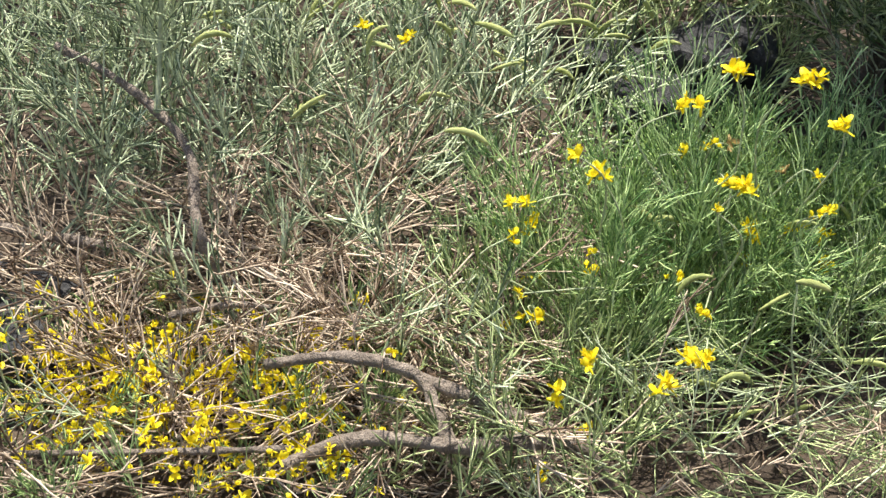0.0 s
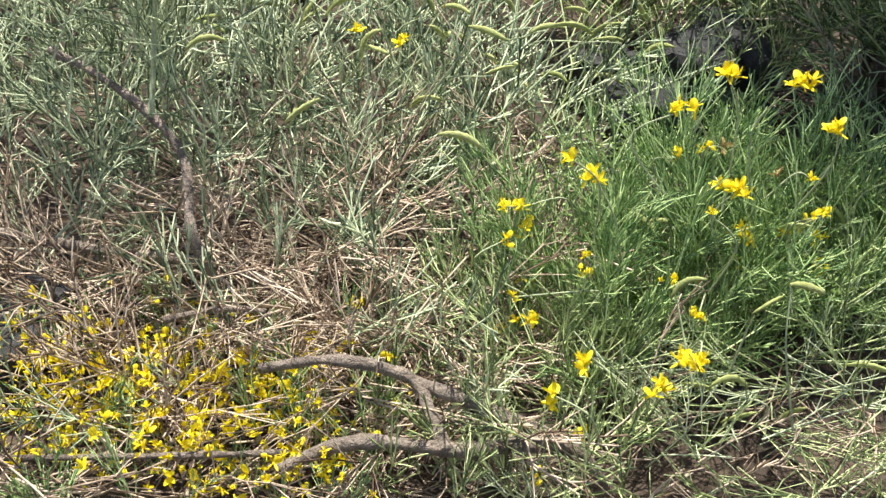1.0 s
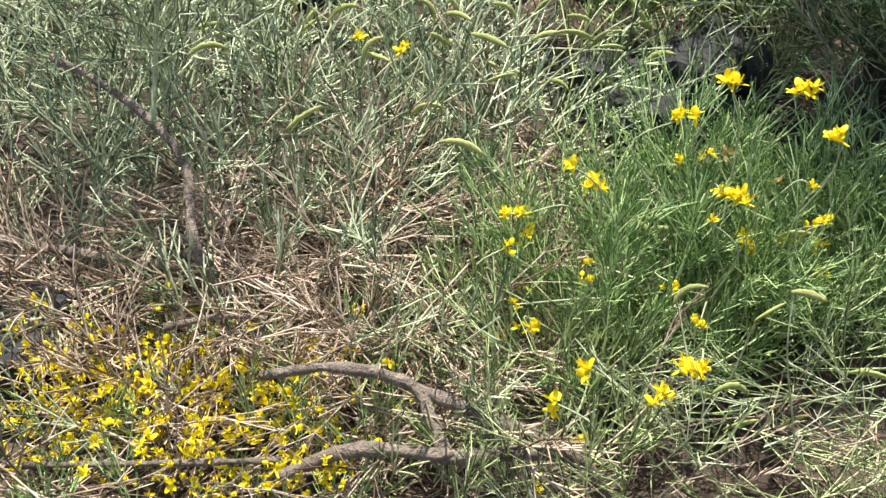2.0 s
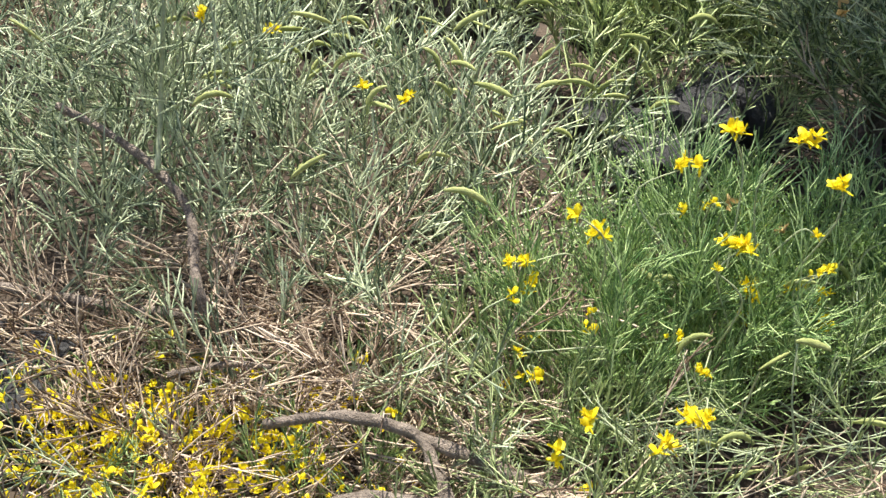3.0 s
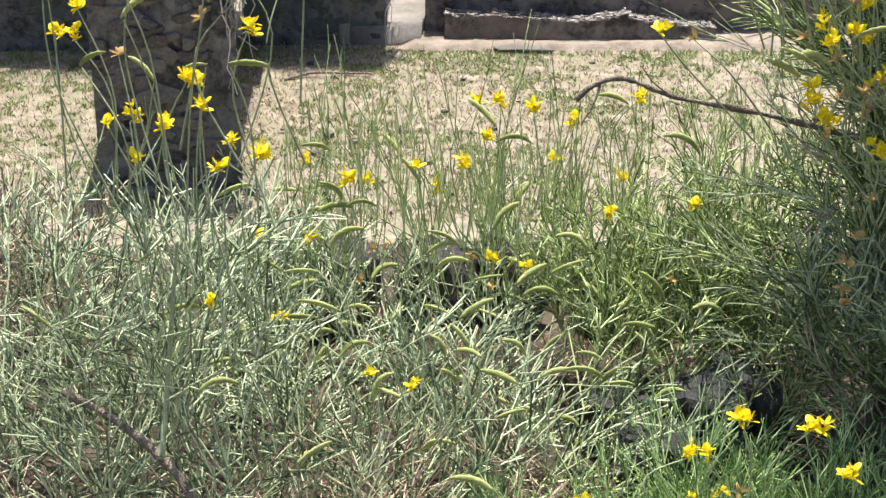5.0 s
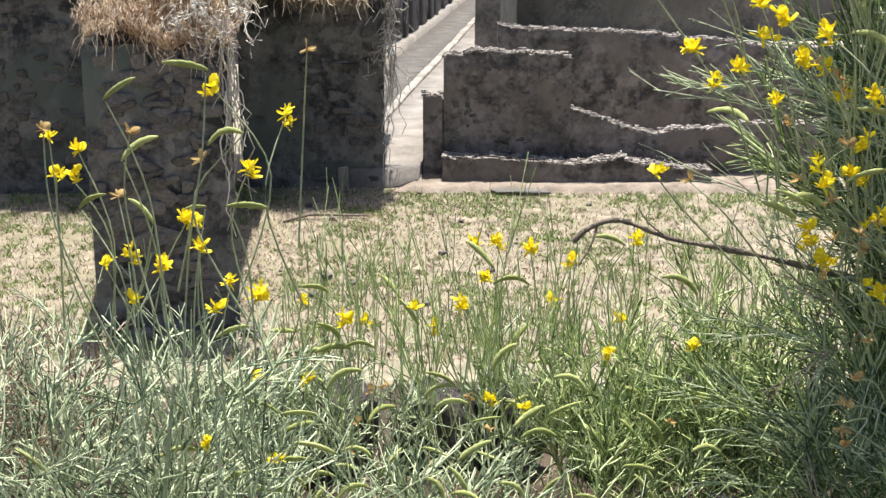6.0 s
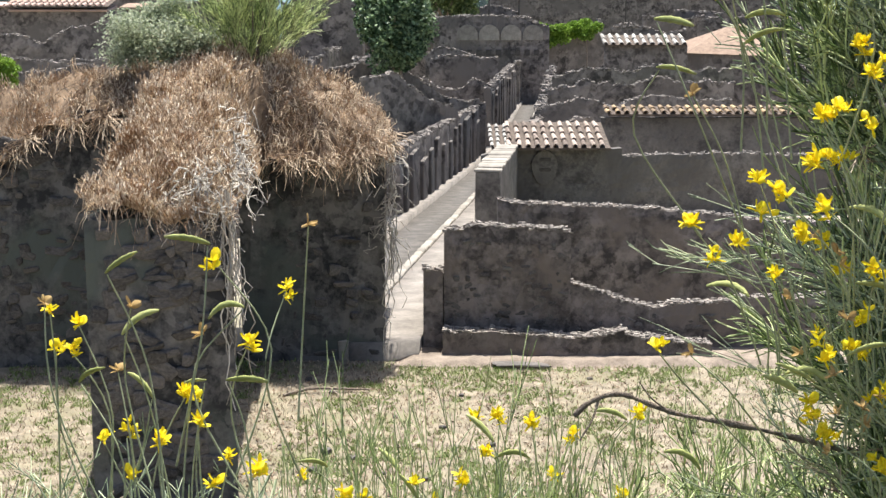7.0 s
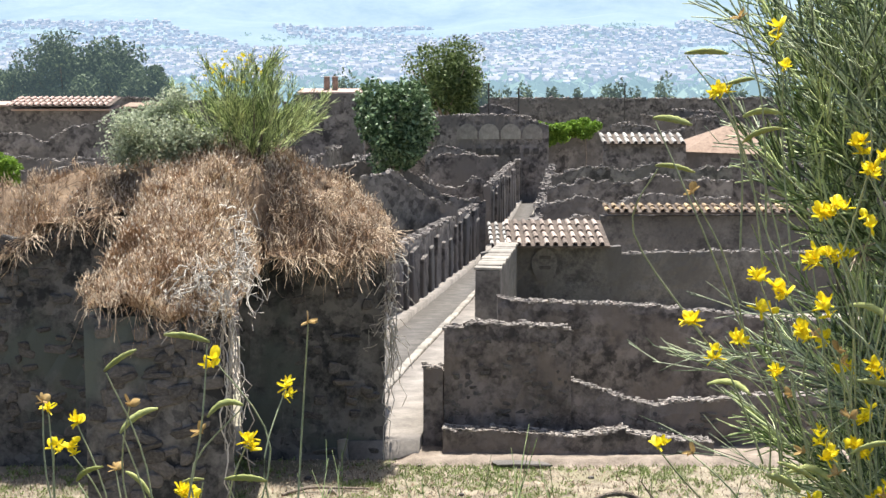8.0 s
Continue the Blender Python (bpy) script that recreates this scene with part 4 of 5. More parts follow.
# ---------------------------------------------------------------- trees and bushes beyond the terrace
def crown(name, centre, size, n, leaf, mat, parent, lumps=14, hollow=0.45, label="", even=False):
    """A crown of many small bent leaves gathered in clumps."""
    c = np.asarray(centre)
    if even:
        turn = np.arange(lumps) * 2.39996
        up = 1 - 2 * (np.arange(lumps) + 0.5) / lumps
        d = np.stack([np.cos(turn) * np.sqrt(1 - up ** 2), np.sin(turn) * np.sqrt(1 - up ** 2), up], 1)
        lump = c + d * np.asarray(size) * rng.uniform(0.48, 0.84, (lumps, 1))
        rad = rng.uniform(0.20, 0.42, lumps)
    else:
        d = rng.normal(0, 1, (lumps, 3))
        d /= np.linalg.norm(d, axis=1, keepdims=True)
        lump = c + d * np.asarray(size) * rng.uniform(0.35, 0.82, (lumps, 1))
        rad = rng.uniform(0.28, 0.48, lumps)
    which = rng.integers(0, lumps, n)
    q = rng.normal(0, 1, (n, 3))
    q /= np.linalg.norm(q, axis=1, keepdims=True)
    pos = lump[which] + q * np.asarray(size) * rad[which][:, None] * rng.uniform(hollow, 1.08, (n, 1))
    a = rng.normal(0, 1, (n, 3))
    a /= np.linalg.norm(a, axis=1, keepdims=True)
    b = np.cross(a, rng.normal(0, 1, (n, 3)))
    b /= np.linalg.norm(b, axis=1, keepdims=True)
    nn = np.cross(a, b)
    L = leaf * rng.uniform(0.6, 1.3, (n, 1))
    v = np.stack([pos - a * L * 0.5, pos + b * L * 0.28 + nn * L * 0.08, pos + a * L * 0.5, pos - b * L * 0.28 + nn * L * 0.08], 1).reshape(-1, 3)
    i = np.arange(n) * 4
    f = np.concatenate([np.stack([i, i + 1, i + 2], 1), np.stack([i, i + 2, i + 3], 1)])
    return put(name, mesh_of(name, v, f, mat), parent, label=label)


def tree(name, x, y, z0, z1, w, n, leaf, mat, label, lumps=14, trunk=0.16, from_share=0.25, even=False):
    t = thing(name, (x, y, z0), label, "tree")
    base = z0 + (z1 - z0) * from_share
    limb("trunk", [(x, y, z0 - 0.2), (x + 0.05 * w, y, base), (x, y, (z0 + z1) / 2 + 0.2 * (z1 - z0))], trunk, trunk * 0.4, M_BARK, t, sides=8)
    for i in range(5):
        a = i * 1.26 + x
        limb("bough", [(x, y, base), (x + math.cos(a) * w * 0.22, y + math.sin(a) * w * 0.22, base + (z1 - base) * 0.35),
                       (x + math.cos(a) * w * 0.40, y + math.sin(a) * w * 0.40, base + (z1 - base) * 0.62)], trunk * 0.4, trunk * 0.1, M_BARK, t, sides=5)
    crown("crown", (x, y, (base + z1) / 2), (w / 2, w / 2, (z1 - base) / 2), n, leaf, mat, t, lumps, even=even)
    return t


tree("round_tree", -2.82, 95, -4.3, 6.75, 5.0, 20000, 0.30, M_DARKLEAF, "dense dark green round tree with a short trunk among the ruins", 40, 0.2, 0.49, True)
tree("spreading_tree", 0.2, 180, -6.0, 10.0, 10.4, 15000, 0.42, M_MIDLEAF, "broad olive-green tree standing among the ruins", 30, 0.35, 0.42)
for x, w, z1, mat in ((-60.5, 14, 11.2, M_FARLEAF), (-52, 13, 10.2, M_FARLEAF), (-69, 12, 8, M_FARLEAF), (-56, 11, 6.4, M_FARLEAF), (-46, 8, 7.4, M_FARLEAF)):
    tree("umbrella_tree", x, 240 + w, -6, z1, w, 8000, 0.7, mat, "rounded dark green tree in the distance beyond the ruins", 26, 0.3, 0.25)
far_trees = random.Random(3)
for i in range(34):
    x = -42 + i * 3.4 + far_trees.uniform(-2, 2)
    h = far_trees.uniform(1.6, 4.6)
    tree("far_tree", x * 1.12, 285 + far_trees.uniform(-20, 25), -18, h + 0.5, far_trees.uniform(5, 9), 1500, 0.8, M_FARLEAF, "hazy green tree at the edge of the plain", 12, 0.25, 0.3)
bush = thing("shrub", (-16.6, 60, 2.6), "bright green bush at the edge of the ruins", "shrub")
crown("foliage", (-16.9, 60, 3.6), (1.1, 1.0, 1.0), 3000, 0.16, M_VINE, bush, 10)
limb("stem", [(-16.9, 60, 0.0), (-16.8, 60, 2.0), (-16.9, 60, 3.6)], 0.08, 0.03, M_BARK, bush)
rubble_wall("ruined_wall", (7.0, 155.5), (16.0, 158), 0.6, [0.4, 0.9, 0.3, 0.8, 0.2], ragged=0.2, mat=M_FAR_WALL, label="ruined wall with a vine trailing over it", step=0.5, seed=87)
for cx, cy, w in ((9.6, 154.8, 2.0), (14.0, 156.6, 1.6)):
    bush = thing("vine", (cx, cy, -1), "light green vine climbing over a ruined wall", "vine")
    crown("foliage", (cx, cy, 0.7), (w * 1.3, 1.2, 1.3), 4500, 0.3, M_VINE, bush, 10)
    limb("stem", [(cx, cy, lower(cx, cy)), (cx + 0.2, cy, -2), (cx, cy, 0.8)], 0.08, 0.03, M_BARK, bush)

# bushes growing on the mound
bush = thing("olive_bush", (-5.7, 32, 5.5), "grey-green bush growing on the grassy mound", "shrub")
crown("foliage", (-5.6, 31.4, 6.6), (1.3, 0.8, 0.85), 12000, 0.075, M_OLIVE, bush, 22, 0.2)
for i in range(6):
    a = i * 1.05
    limb("stem", [(-5.6, 32, 5.3), (-5.6 + 0.3 * math.cos(a), 32 + 0.3 * math.sin(a), 5.9), (-5.6 + 0.7 * math.cos(a), 32 + 0.6 * math.sin(a), 6.7)], 0.025, 0.008, M_BARK, bush, 5)


def mound_broom():
    t = thing("broom_bush", (-3.85, 32, 5.4), "tall green broom with yellow flowers on top of the mound", "shrub")
    n = 120
    ways = np.stack([rng.normal(-0.08, 0.50, n), rng.normal(0, 0.40, n), np.ones(n)], 1)
    roots = np.array([-3.85, 32.0, 5.55]) + ways / np.linalg.norm(ways, axis=1, keepdims=True) * rng.uniform(0.3, 1.75, (n, 1)) + rng.normal(0, 0.12, (n, 3))
    branch_sprays(t, roots, ways + rng.normal(0, 0.25, (n, 3)), rng.uniform(0.5, 1.0, n), rng.uniform(0.008, 0.012, n), M_TWIG_SHADE, 14, 4, 0.55, 0.12)
    for i in range(9):
        a = i * 0.7
        limb("stem", [(-3.85, 32, 5.2), (-3.85 + 0.18 * math.cos(a), 32 + 0.15 * math.sin(a), 6.2), (-3.85 + 0.6 * math.cos(a), 32 + 0.5 * math.sin(a), 7.2)], 0.03, 0.01, M_BARK, t, 5)
    for i in range(46):
        q = Vector((rng.normal(-3.95, 0.22) if i < 30 else rng.normal(-4.5, 0.25), 32 + rng.normal(0, 0.3), rng.uniform(7.5, 8.1) if i < 30 else rng.uniform(7.3, 7.85)))
        put("flower", FLOWERS[i % 4], t, Matrix.LocRotScale(q, Euler(rng.uniform(-2, 2, 3)), (3.4,) * 3))


mound_broom()


# ---------------------------------------------------------------- the distant town
def town():
    n = 17000
    y = 1000 + 2450 * rng.random(n) ** 0.75
    x = (rng.random(n) * 2 - 1) * y * 0.34
    keep = np.array([noise.noise(Vector((a * 0.004, b * 0.004, 7))) for a, b in zip(x, y)]) > -0.5 + 0.75 * np.clip((y - 2600) / 1100, 0, 1)
    x, y = x[keep], y[keep]
    v, f, v2, f2 = [], [], [], []
    for a, b in zip(x, y):
        w, d, h = rng.uniform(3.5, 9), rng.uniform(6, 10), rng.uniform(3, 8.5)
        z = far_height(a, b) - 1
        k = len(v)
        c = [(a - w / 2, b), (a + w / 2, b), (a + w / 2, b + d), (a - w / 2, b + d)]
        v += [(p, q, z) for p, q in c] + [(p, q, z + h) for p, q in c]
        f += [(k, k + 1, k + 5, k + 4), (k + 1, k + 2, k + 6, k + 5), (k + 3, k, k + 4, k + 7)]
        k = len(v2)
        e = rng.uniform(0.3, 3)
        v2 += [(p, q, z + h) for p, q in c] + [(a - w / 2, b + d / 2, z + h + e), (a + w / 2, b + d / 2, z + h + e)]
        f2 += [(k, k + 1, k + 5, k + 4), (k + 2, k + 3, k + 4, k + 5), (k + 1, k + 2, k + 5), (k + 3, k, k + 4)]
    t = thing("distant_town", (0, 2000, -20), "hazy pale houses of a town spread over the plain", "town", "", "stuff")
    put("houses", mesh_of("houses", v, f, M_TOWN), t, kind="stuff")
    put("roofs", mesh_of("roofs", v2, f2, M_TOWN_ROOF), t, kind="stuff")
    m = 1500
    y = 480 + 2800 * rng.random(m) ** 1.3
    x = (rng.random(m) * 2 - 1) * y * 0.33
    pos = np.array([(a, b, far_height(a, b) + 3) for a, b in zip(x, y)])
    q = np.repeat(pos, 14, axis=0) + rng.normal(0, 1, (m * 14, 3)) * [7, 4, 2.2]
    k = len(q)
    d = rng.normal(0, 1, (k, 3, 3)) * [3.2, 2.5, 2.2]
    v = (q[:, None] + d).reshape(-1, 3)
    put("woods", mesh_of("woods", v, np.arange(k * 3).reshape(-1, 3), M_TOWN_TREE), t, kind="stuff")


town()

# ---------------------------------------------------------------- the lawn
lawn = thing("grass", (0, 26, 0), "short dry and green grass of the lawn", "grass", "", "stuff")
for name, n, mat, green in (("dry_blades", 20000, M_DRY_TWIG, False), ("green_blades", 44000, M_GRASS, True)):
    x = rng.uniform(-8.5, 7.5, n * 3)
    y = rng.uniform(21, 31.2, n * 3)
    w = np.array([0.6 * noise.noise(Vector((a * 0.5, b * 0.35, 3))) + 0.5 * noise.noise(Vector((a * 2.3, b * 1.6, 6))) + 0.5 * noise.noise(Vector((a * 7, b * 5, 8))) for a, b in zip(x, y)])
    ok = (w > 0.08) if green else (w < 0.3)
    x, y = x[ok][:n], y[ok][:n]
    n = len(x)
    roots = np.array([(a, b, lower(a, b) - 0.01) for a, b in zip(x, y)])
    ways = np.stack([rng.normal(0, 0.7, n), rng.normal(0, 0.7, n), np.ones(n)], 1)
    p, r = sprays(roots, ways, rng.uniform(0.04, 0.10, n), rng.uniform(0.004, 0.011, n), k=3)
    v, f = tubes(p, r)
    put(name, mesh_of(name, v, f, mat), lawn, kind="stuff")
n = 3200
x, y = rng.uniform(-4.5, 4.5, n), 21 + 9.5 * rng.random(n) ** 1.5
a = rng.uniform(0, 6.28, n)
L = rng.uniform(0.02, 0.055, n)
c = np.stack([x, y, np.array([lower(p, q) for p, q in zip(x, y)]) + rng.uniform(0.01, 0.04, n)], 1)
u = np.stack([np.cos(a), np.sin(a), rng.normal(0, 0.35, n)], 1) * L[:, None]
w = np.stack([-np.sin(a), np.cos(a), rng.normal(0, 0.35, n)], 1) * L[:, None] * 0.45
v = np.stack([c - u, c + w, c + u, c - w], 1).reshape(-1, 3)
put("fallen_leaf_litter", mesh_of("fallen_leaf_litter", v, np.arange(n * 4).reshape(-1, 4), M_MOUND), lawn, kind="stuff")
fallen = thing("fallen_branch", (-2.2, 28.4, 0.04), "dry branch lying on the lawn", "branch")
limb("bough", [(-2.95, 28.2, 0.03), (-2.5, 28.45, 0.09), (-2.0, 28.5, 0.08), (-1.36, 28.55, 0.05)], 0.035, 0.018, M_BARK, fallen)
limb("twig", [(-2.1, 28.5, 0.08), (-1.95, 28.2, 0.06), (-1.9, 28.0, 0.03)], 0.02, 0.01, M_BARK, fallen)


bank = fan_sheet("earth_bank", list(np.linspace(30.0, 31.6, 17)), 161, M_BANK, "pale bare earth banked against the foot of the walls",
                 lambda x, y: lower(x, y) - 0.03 + 0.15 * min(1, max(0, (y - 30.25) / 0.25)) * min(1, max(0, (x + 1.0) / 0.4)) + 0.05 * noise.noise(Vector((x * 2.5, y * 2.5, 0))), least=9.5)


def rock_mesh(name, seed, mat, flat=0.6):
    bm = bmesh.new()
    bmesh.ops.create_icosphere(bm, subdivisions=3, radius=0.5)
    o = Vector((seed * 7.1, seed * 3.3, 0))
    for v in bm.verts:
        c = v.co.copy()
        d = 1 + 0.35 * noise.noise(c * 1.7 + o) + 0.16 * noise.noise(c * 5 + o)
        v.co = Vector((max(-0.36, min(0.36, c.x)), max(-0.36, min(0.36, c.y)), max(-0.34, min(0.34, c.z)))) * d * 1.25
        v.co.z *= flat
    me = bpy.data.meshes.new(name)
    bm.to_mesh(me)
    bm.free()
    me.materials.append(mat)
    return me


ROCKS = [rock_mesh("rock", i, M_ROCK) for i in range(4)]
DARK_ROCKS = [rock_mesh("rock", 10 + i, M_SHADE_ROCK, 0.8) for i in range(3)]
STONES = [rock_mesh("stone", 20 + i, M_STONE, 0.7) for i in range(4)]
slab = thing("stone_step", (1.6, 30.3, 0), "flat dark stone slab at the edge of the lawn", "stone")
put("slab", rock_mesh("slab", 31, M_STONE, 0.16), slab, Matrix.LocRotScale((1.55, 30.35, 0.05), None, (1.15, 0.35, 0.6)))
slab = thing("stone_step", (6, 31, 0), "flat dark stone slab at the edge of the lawn", "stone")
put("slab", rock_mesh("slab", 32, M_STONE, 0.16), slab, Matrix.LocRotScale((5.9, 30.9, 0.05), None, (1.3, 0.4, 0.6)))
for i in range(26):
    x, y = rng.uniform(-3, 7), rng.uniform(21.5, 31)
    s = rng.uniform(0.05, 0.14)
    ob = put("stone", STONES[i % 4], None, Matrix.LocRotScale((x, y, lower(x, y) + s * 0.12), Euler((0, 0, i)), (s, s, s)))
    tagged(ob, "small grey stone lying on the dry lawn", "stone", "stones on the lawn")

for i, (x, y, r) in enumerate(((-2.85, 22.1, 0.26), (-2.72, 21.85, 0.16), (-3.2, 21.9, 0.22), (-2.6, 21.4, 0.14), (-4.4, 21.9, 0.3), (-4.9, 21.95, 0.24), (-1.9, 24.8, 0.16))):
    ob = put("stone", STONES[i % 4], None, Matrix.LocRotScale((x, y, lower(x, y) + r * 0.2), Euler((0, 0, i * 1.7)), (r, r, r)))
    tagged(ob, "rough grey stone fallen at the foot of the buttress", "stone", "fallen stones")

# ---------------------------------------------------------------- the edge of the terrace
def edge_rock(mesh, x, y, z, sx, sy, sz, turn, label, group):
    ob = put("rock", mesh, None, Matrix.LocRotScale((x, y, z), Euler((0, 0, turn)), (sx, sy, sz)))
    tagged(ob, label, "rock", group)


for i in range(7):
    x = -0.42 + i * 0.2 + rng.normal(0, 0.03)
    s = rng.uniform(0.13, 0.22)
    edge_rock(ROCKS[i % 4], x, 3.66 + rng.normal(0, 0.04), 6.44 + rng.normal(0, 0.02), s * 1.25, s, rng.uniform(0.34, 0.46), rng.uniform(0, 6), "limestone block of the low edge wall, darkened for its shaded front", "edge wall blocks")
# Darkened stones stand in for shade; the last three fill a dark gap.
for i, (x, y, z, s) in enumerate(((0.42, 2.80, 6.42, 0.15), (0.55, 2.92, 6.46, 0.17), (0.64, 3.0, 6.46, 0.17), (0.37, 3.0, 6.40, 0.15), (-0.78, 2.12, 6.44, 0.17), (-0.70, 2.0, 6.42, 0.14), (-0.66, 2.08, 6.44, 0.12))):
    edge_rock(DARK_ROCKS[i % 3], x, y, z, s, s, s * 1.1, i * 1.3, "stone darkened to read as shade under the broom", "dark stones")

# ---------------------------------------------------------------- broom shrubs in front of the camera
A_FLOWERS = [(-0.355, 2.42, 7.534), (-0.249, 2.452, 7.482), (-0.621, 2.466, 7.381), (-0.606, 2.505, 7.37), (-0.624, 2.451, 7.446), (-0.59, 2.499, 7.414), (-0.287,
    2.264, 7.442), (-0.4, 2.379, 7.332), (-0.41, 2.557, 7.278), (-0.509, 2.478, 7.243), (-0.568, 2.546, 7.205), (-0.433, 2.334, 7.265), (-0.343, 2.429,
    7.211), (-0.295, 2.369, 7.209), (-0.368, 2.45, 7.161), (-0.508, 2.458, 7.173), (-0.369, 2.307, 7.309), (-0.387, 2.41, 6.939), (-0.28, 2.427, 6.901),
    (-0.139, 2.602, 6.708), (-0.06, 2.561, 6.7)]
A_WITHERED = [(-0.465, 2.298, 7.489), (-0.523, 2.466, 7.346), (-0.359, 2.293, 7.448), (-0.209, 2.419, 7.592), (-0.591, 2.289, 7.495)]
A_PODS = [(-0.464, 2.238, 7.566), (-0.484, 2.465, 7.424), (-0.322, 2.292, 7.479), (-0.377, 2.294, 7.588), (-0.493, 2.494, 7.312), (-0.401, 2.466, 7.32),
    (-0.296, 2.313, 7.369), (-0.57, 2.489, 7.331), (-0.454, 2.498, 6.879), (-0.258, 2.536, 6.851), (-0.211, 2.406, 6.931), (-0.317, 2.609, 6.918), (-0.25,
    2.54, 6.936), (0.027, 2.616, 6.77), (0.124, 2.596, 6.762), (0.053, 2.432, 6.914), (0.196, 2.449, 6.783), (0.235, 2.396, 6.81), (0.092, 2.39, 6.807),
    (0.111, 2.368, 6.749), (-0.009, 2.433, 6.648), (-0.24, 2.516, 6.59), (-0.667, 2.351, 6.935), (-0.34, 2.131, 6.917), (-0.194, 2.052, 6.85), (0.04,
    2.046, 6.8), (-0.333, 2.163, 6.416)]
B_FLOWERS = [(0.482, 2.143, 6.555), (0.491, 2.068, 6.621), (0.44, 2.04, 6.723), (0.458, 2.003, 6.741), (0.195, 1.947, 6.834), (0.235, 1.988, 6.78), (0.371, 2.103,
    6.82), (0.401, 2.123, 6.809), (0.529, 2.008, 6.919), (0.561, 2.104, 6.594), (0.154, 2.102, 6.503), (0.135, 2.084, 6.66), (0.145, 2.077, 6.622),
    (0.441, 2.098, 6.885), (0.594, 2.009, 6.835), (0.621, 2.086, 6.538), (0.148, 1.99, 6.509), (0.098, 2.037, 6.454)]
B_PODS = [(0.339, 2.131, 6.596), (0.373, 2.113, 6.602), (0.557, 2.022, 6.657), (0.67, 2.172, 6.575), (0.288, 2.104, 6.428)]
C_FLOWERS = [(0.428, 2.68, 7.548), (0.471, 2.681, 7.486), (0.498, 2.639, 7.521), (0.526, 2.609, 7.636), (0.569, 2.63, 7.609), (0.57, 2.793, 7.547), (0.707, 2.887,
    7.481), (0.607, 2.634, 7.536), (0.638, 2.6, 7.59), (0.733, 2.883, 7.634), (0.647, 2.746, 7.645), (0.582, 2.708, 7.453), (0.739, 2.657, 7.464), (0.752,
    2.765, 7.362), (0.737, 2.835, 7.438), (0.664, 2.723, 7.334), (0.469, 2.713, 7.941), (0.547, 2.602, 8.048), (0.613, 2.862, 7.982), (0.361, 2.595,
    7.351)]
C_WITHERED = [(0.436, 2.704, 7.313), (0.667, 2.808, 7.505), (0.582, 2.596, 7.437), (0.645, 2.776, 7.295), (0.528, 2.841, 8.07), (0.434, 2.745, 7.766), (0.716,
    2.793, 7.457), (0.67, 2.589, 7.238), (0.68, 2.687, 7.136), (0.716, 2.601, 7.244), (0.781, 2.81, 7.151)]
C_PODS = [(0.387, 2.674, 7.891), (0.4, 2.722, 7.807), (0.531, 2.887, 7.385), (0.47, 2.843, 8.005), (0.581, 2.88, 7.893), (0.644, 2.722, 7.263), (0.511, 2.733,
    7.957), (0.566, 2.806, 7.861), (0.746, 2.73, 7.549), (0.749, 2.673, 7.44), (0.615, 2.678, 7.284), (0.724, 2.601, 7.344), (0.589, 2.67, 7.266), (0.821,
    2.853, 7.026)]
D_FLOWERS = [(0.213, 1.757, 6.609), (0.161, 1.647, 6.642), (0.215, 1.75, 6.478), (0.313, 1.693, 6.614), (0.353, 1.774, 6.595), (0.369, 1.734, 6.621), (0.116,
    1.802, 6.427), (0.144, 1.77, 6.375)]
D_PODS = [(0.525, 1.799, 6.703), (0.449, 1.712, 6.74), (0.352, 1.769, 6.725), (0.384, 1.787, 6.537), (0.456, 1.804, 6.463), (0.411, 1.712, 6.598), (0.532,
    1.807, 6.466), (0.639, 1.812, 6.548), (0.216, 1.778, 6.344), (-0.087, 1.833, 6.29)]
G_FLOWERS = [(0.076, 3.326, 7.012), (0.117, 3.265, 7.03), (0.193, 3.326, 7.001), (0.291, 3.409, 6.946), (0.406, 3.17, 7.067), (0.102, 3.508, 6.878), (0.043,
    3.157, 6.922), (0.252, 3.425, 6.844), (-0.018, 3.46, 6.771), (-0.201, 3.156, 6.895), (-0.18, 3.439, 6.792), (-0.06, 3.284, 6.876), (0.398, 3.362,
    6.819), (0.351, 3.152, 6.817), (0.532, 3.166, 6.831), (-0.292, 3.216, 6.735), (-0.323, 3.501, 6.819), (-0.403, 3.221, 6.735), (0.179, 3.172, 6.684),
    (0.101, 3.231, 6.687), (0.563, 3.235, 6.678)]
G_PODS = [(0.079, 3.227, 7.016), (0.356, 3.231, 7.043), (0.149, 3.292, 6.928), (-0.119, 3.384, 6.892), (-0.231, 3.141, 6.828), (-0.272, 3.374, 6.788), (0.174,
    3.391, 6.768), (0.241, 3.414, 6.689), (0.491, 3.115, 6.98), (-0.369, 3.445, 6.762), (-0.269, 3.135, 6.967), (0.351, 2.835, 6.477), (0.411, 2.921,
    6.607), (0.558, 3.019, 6.703), (0.517, 2.834, 6.728), (0.811, 3.021, 6.651), (0.412, 2.9, 6.754)]


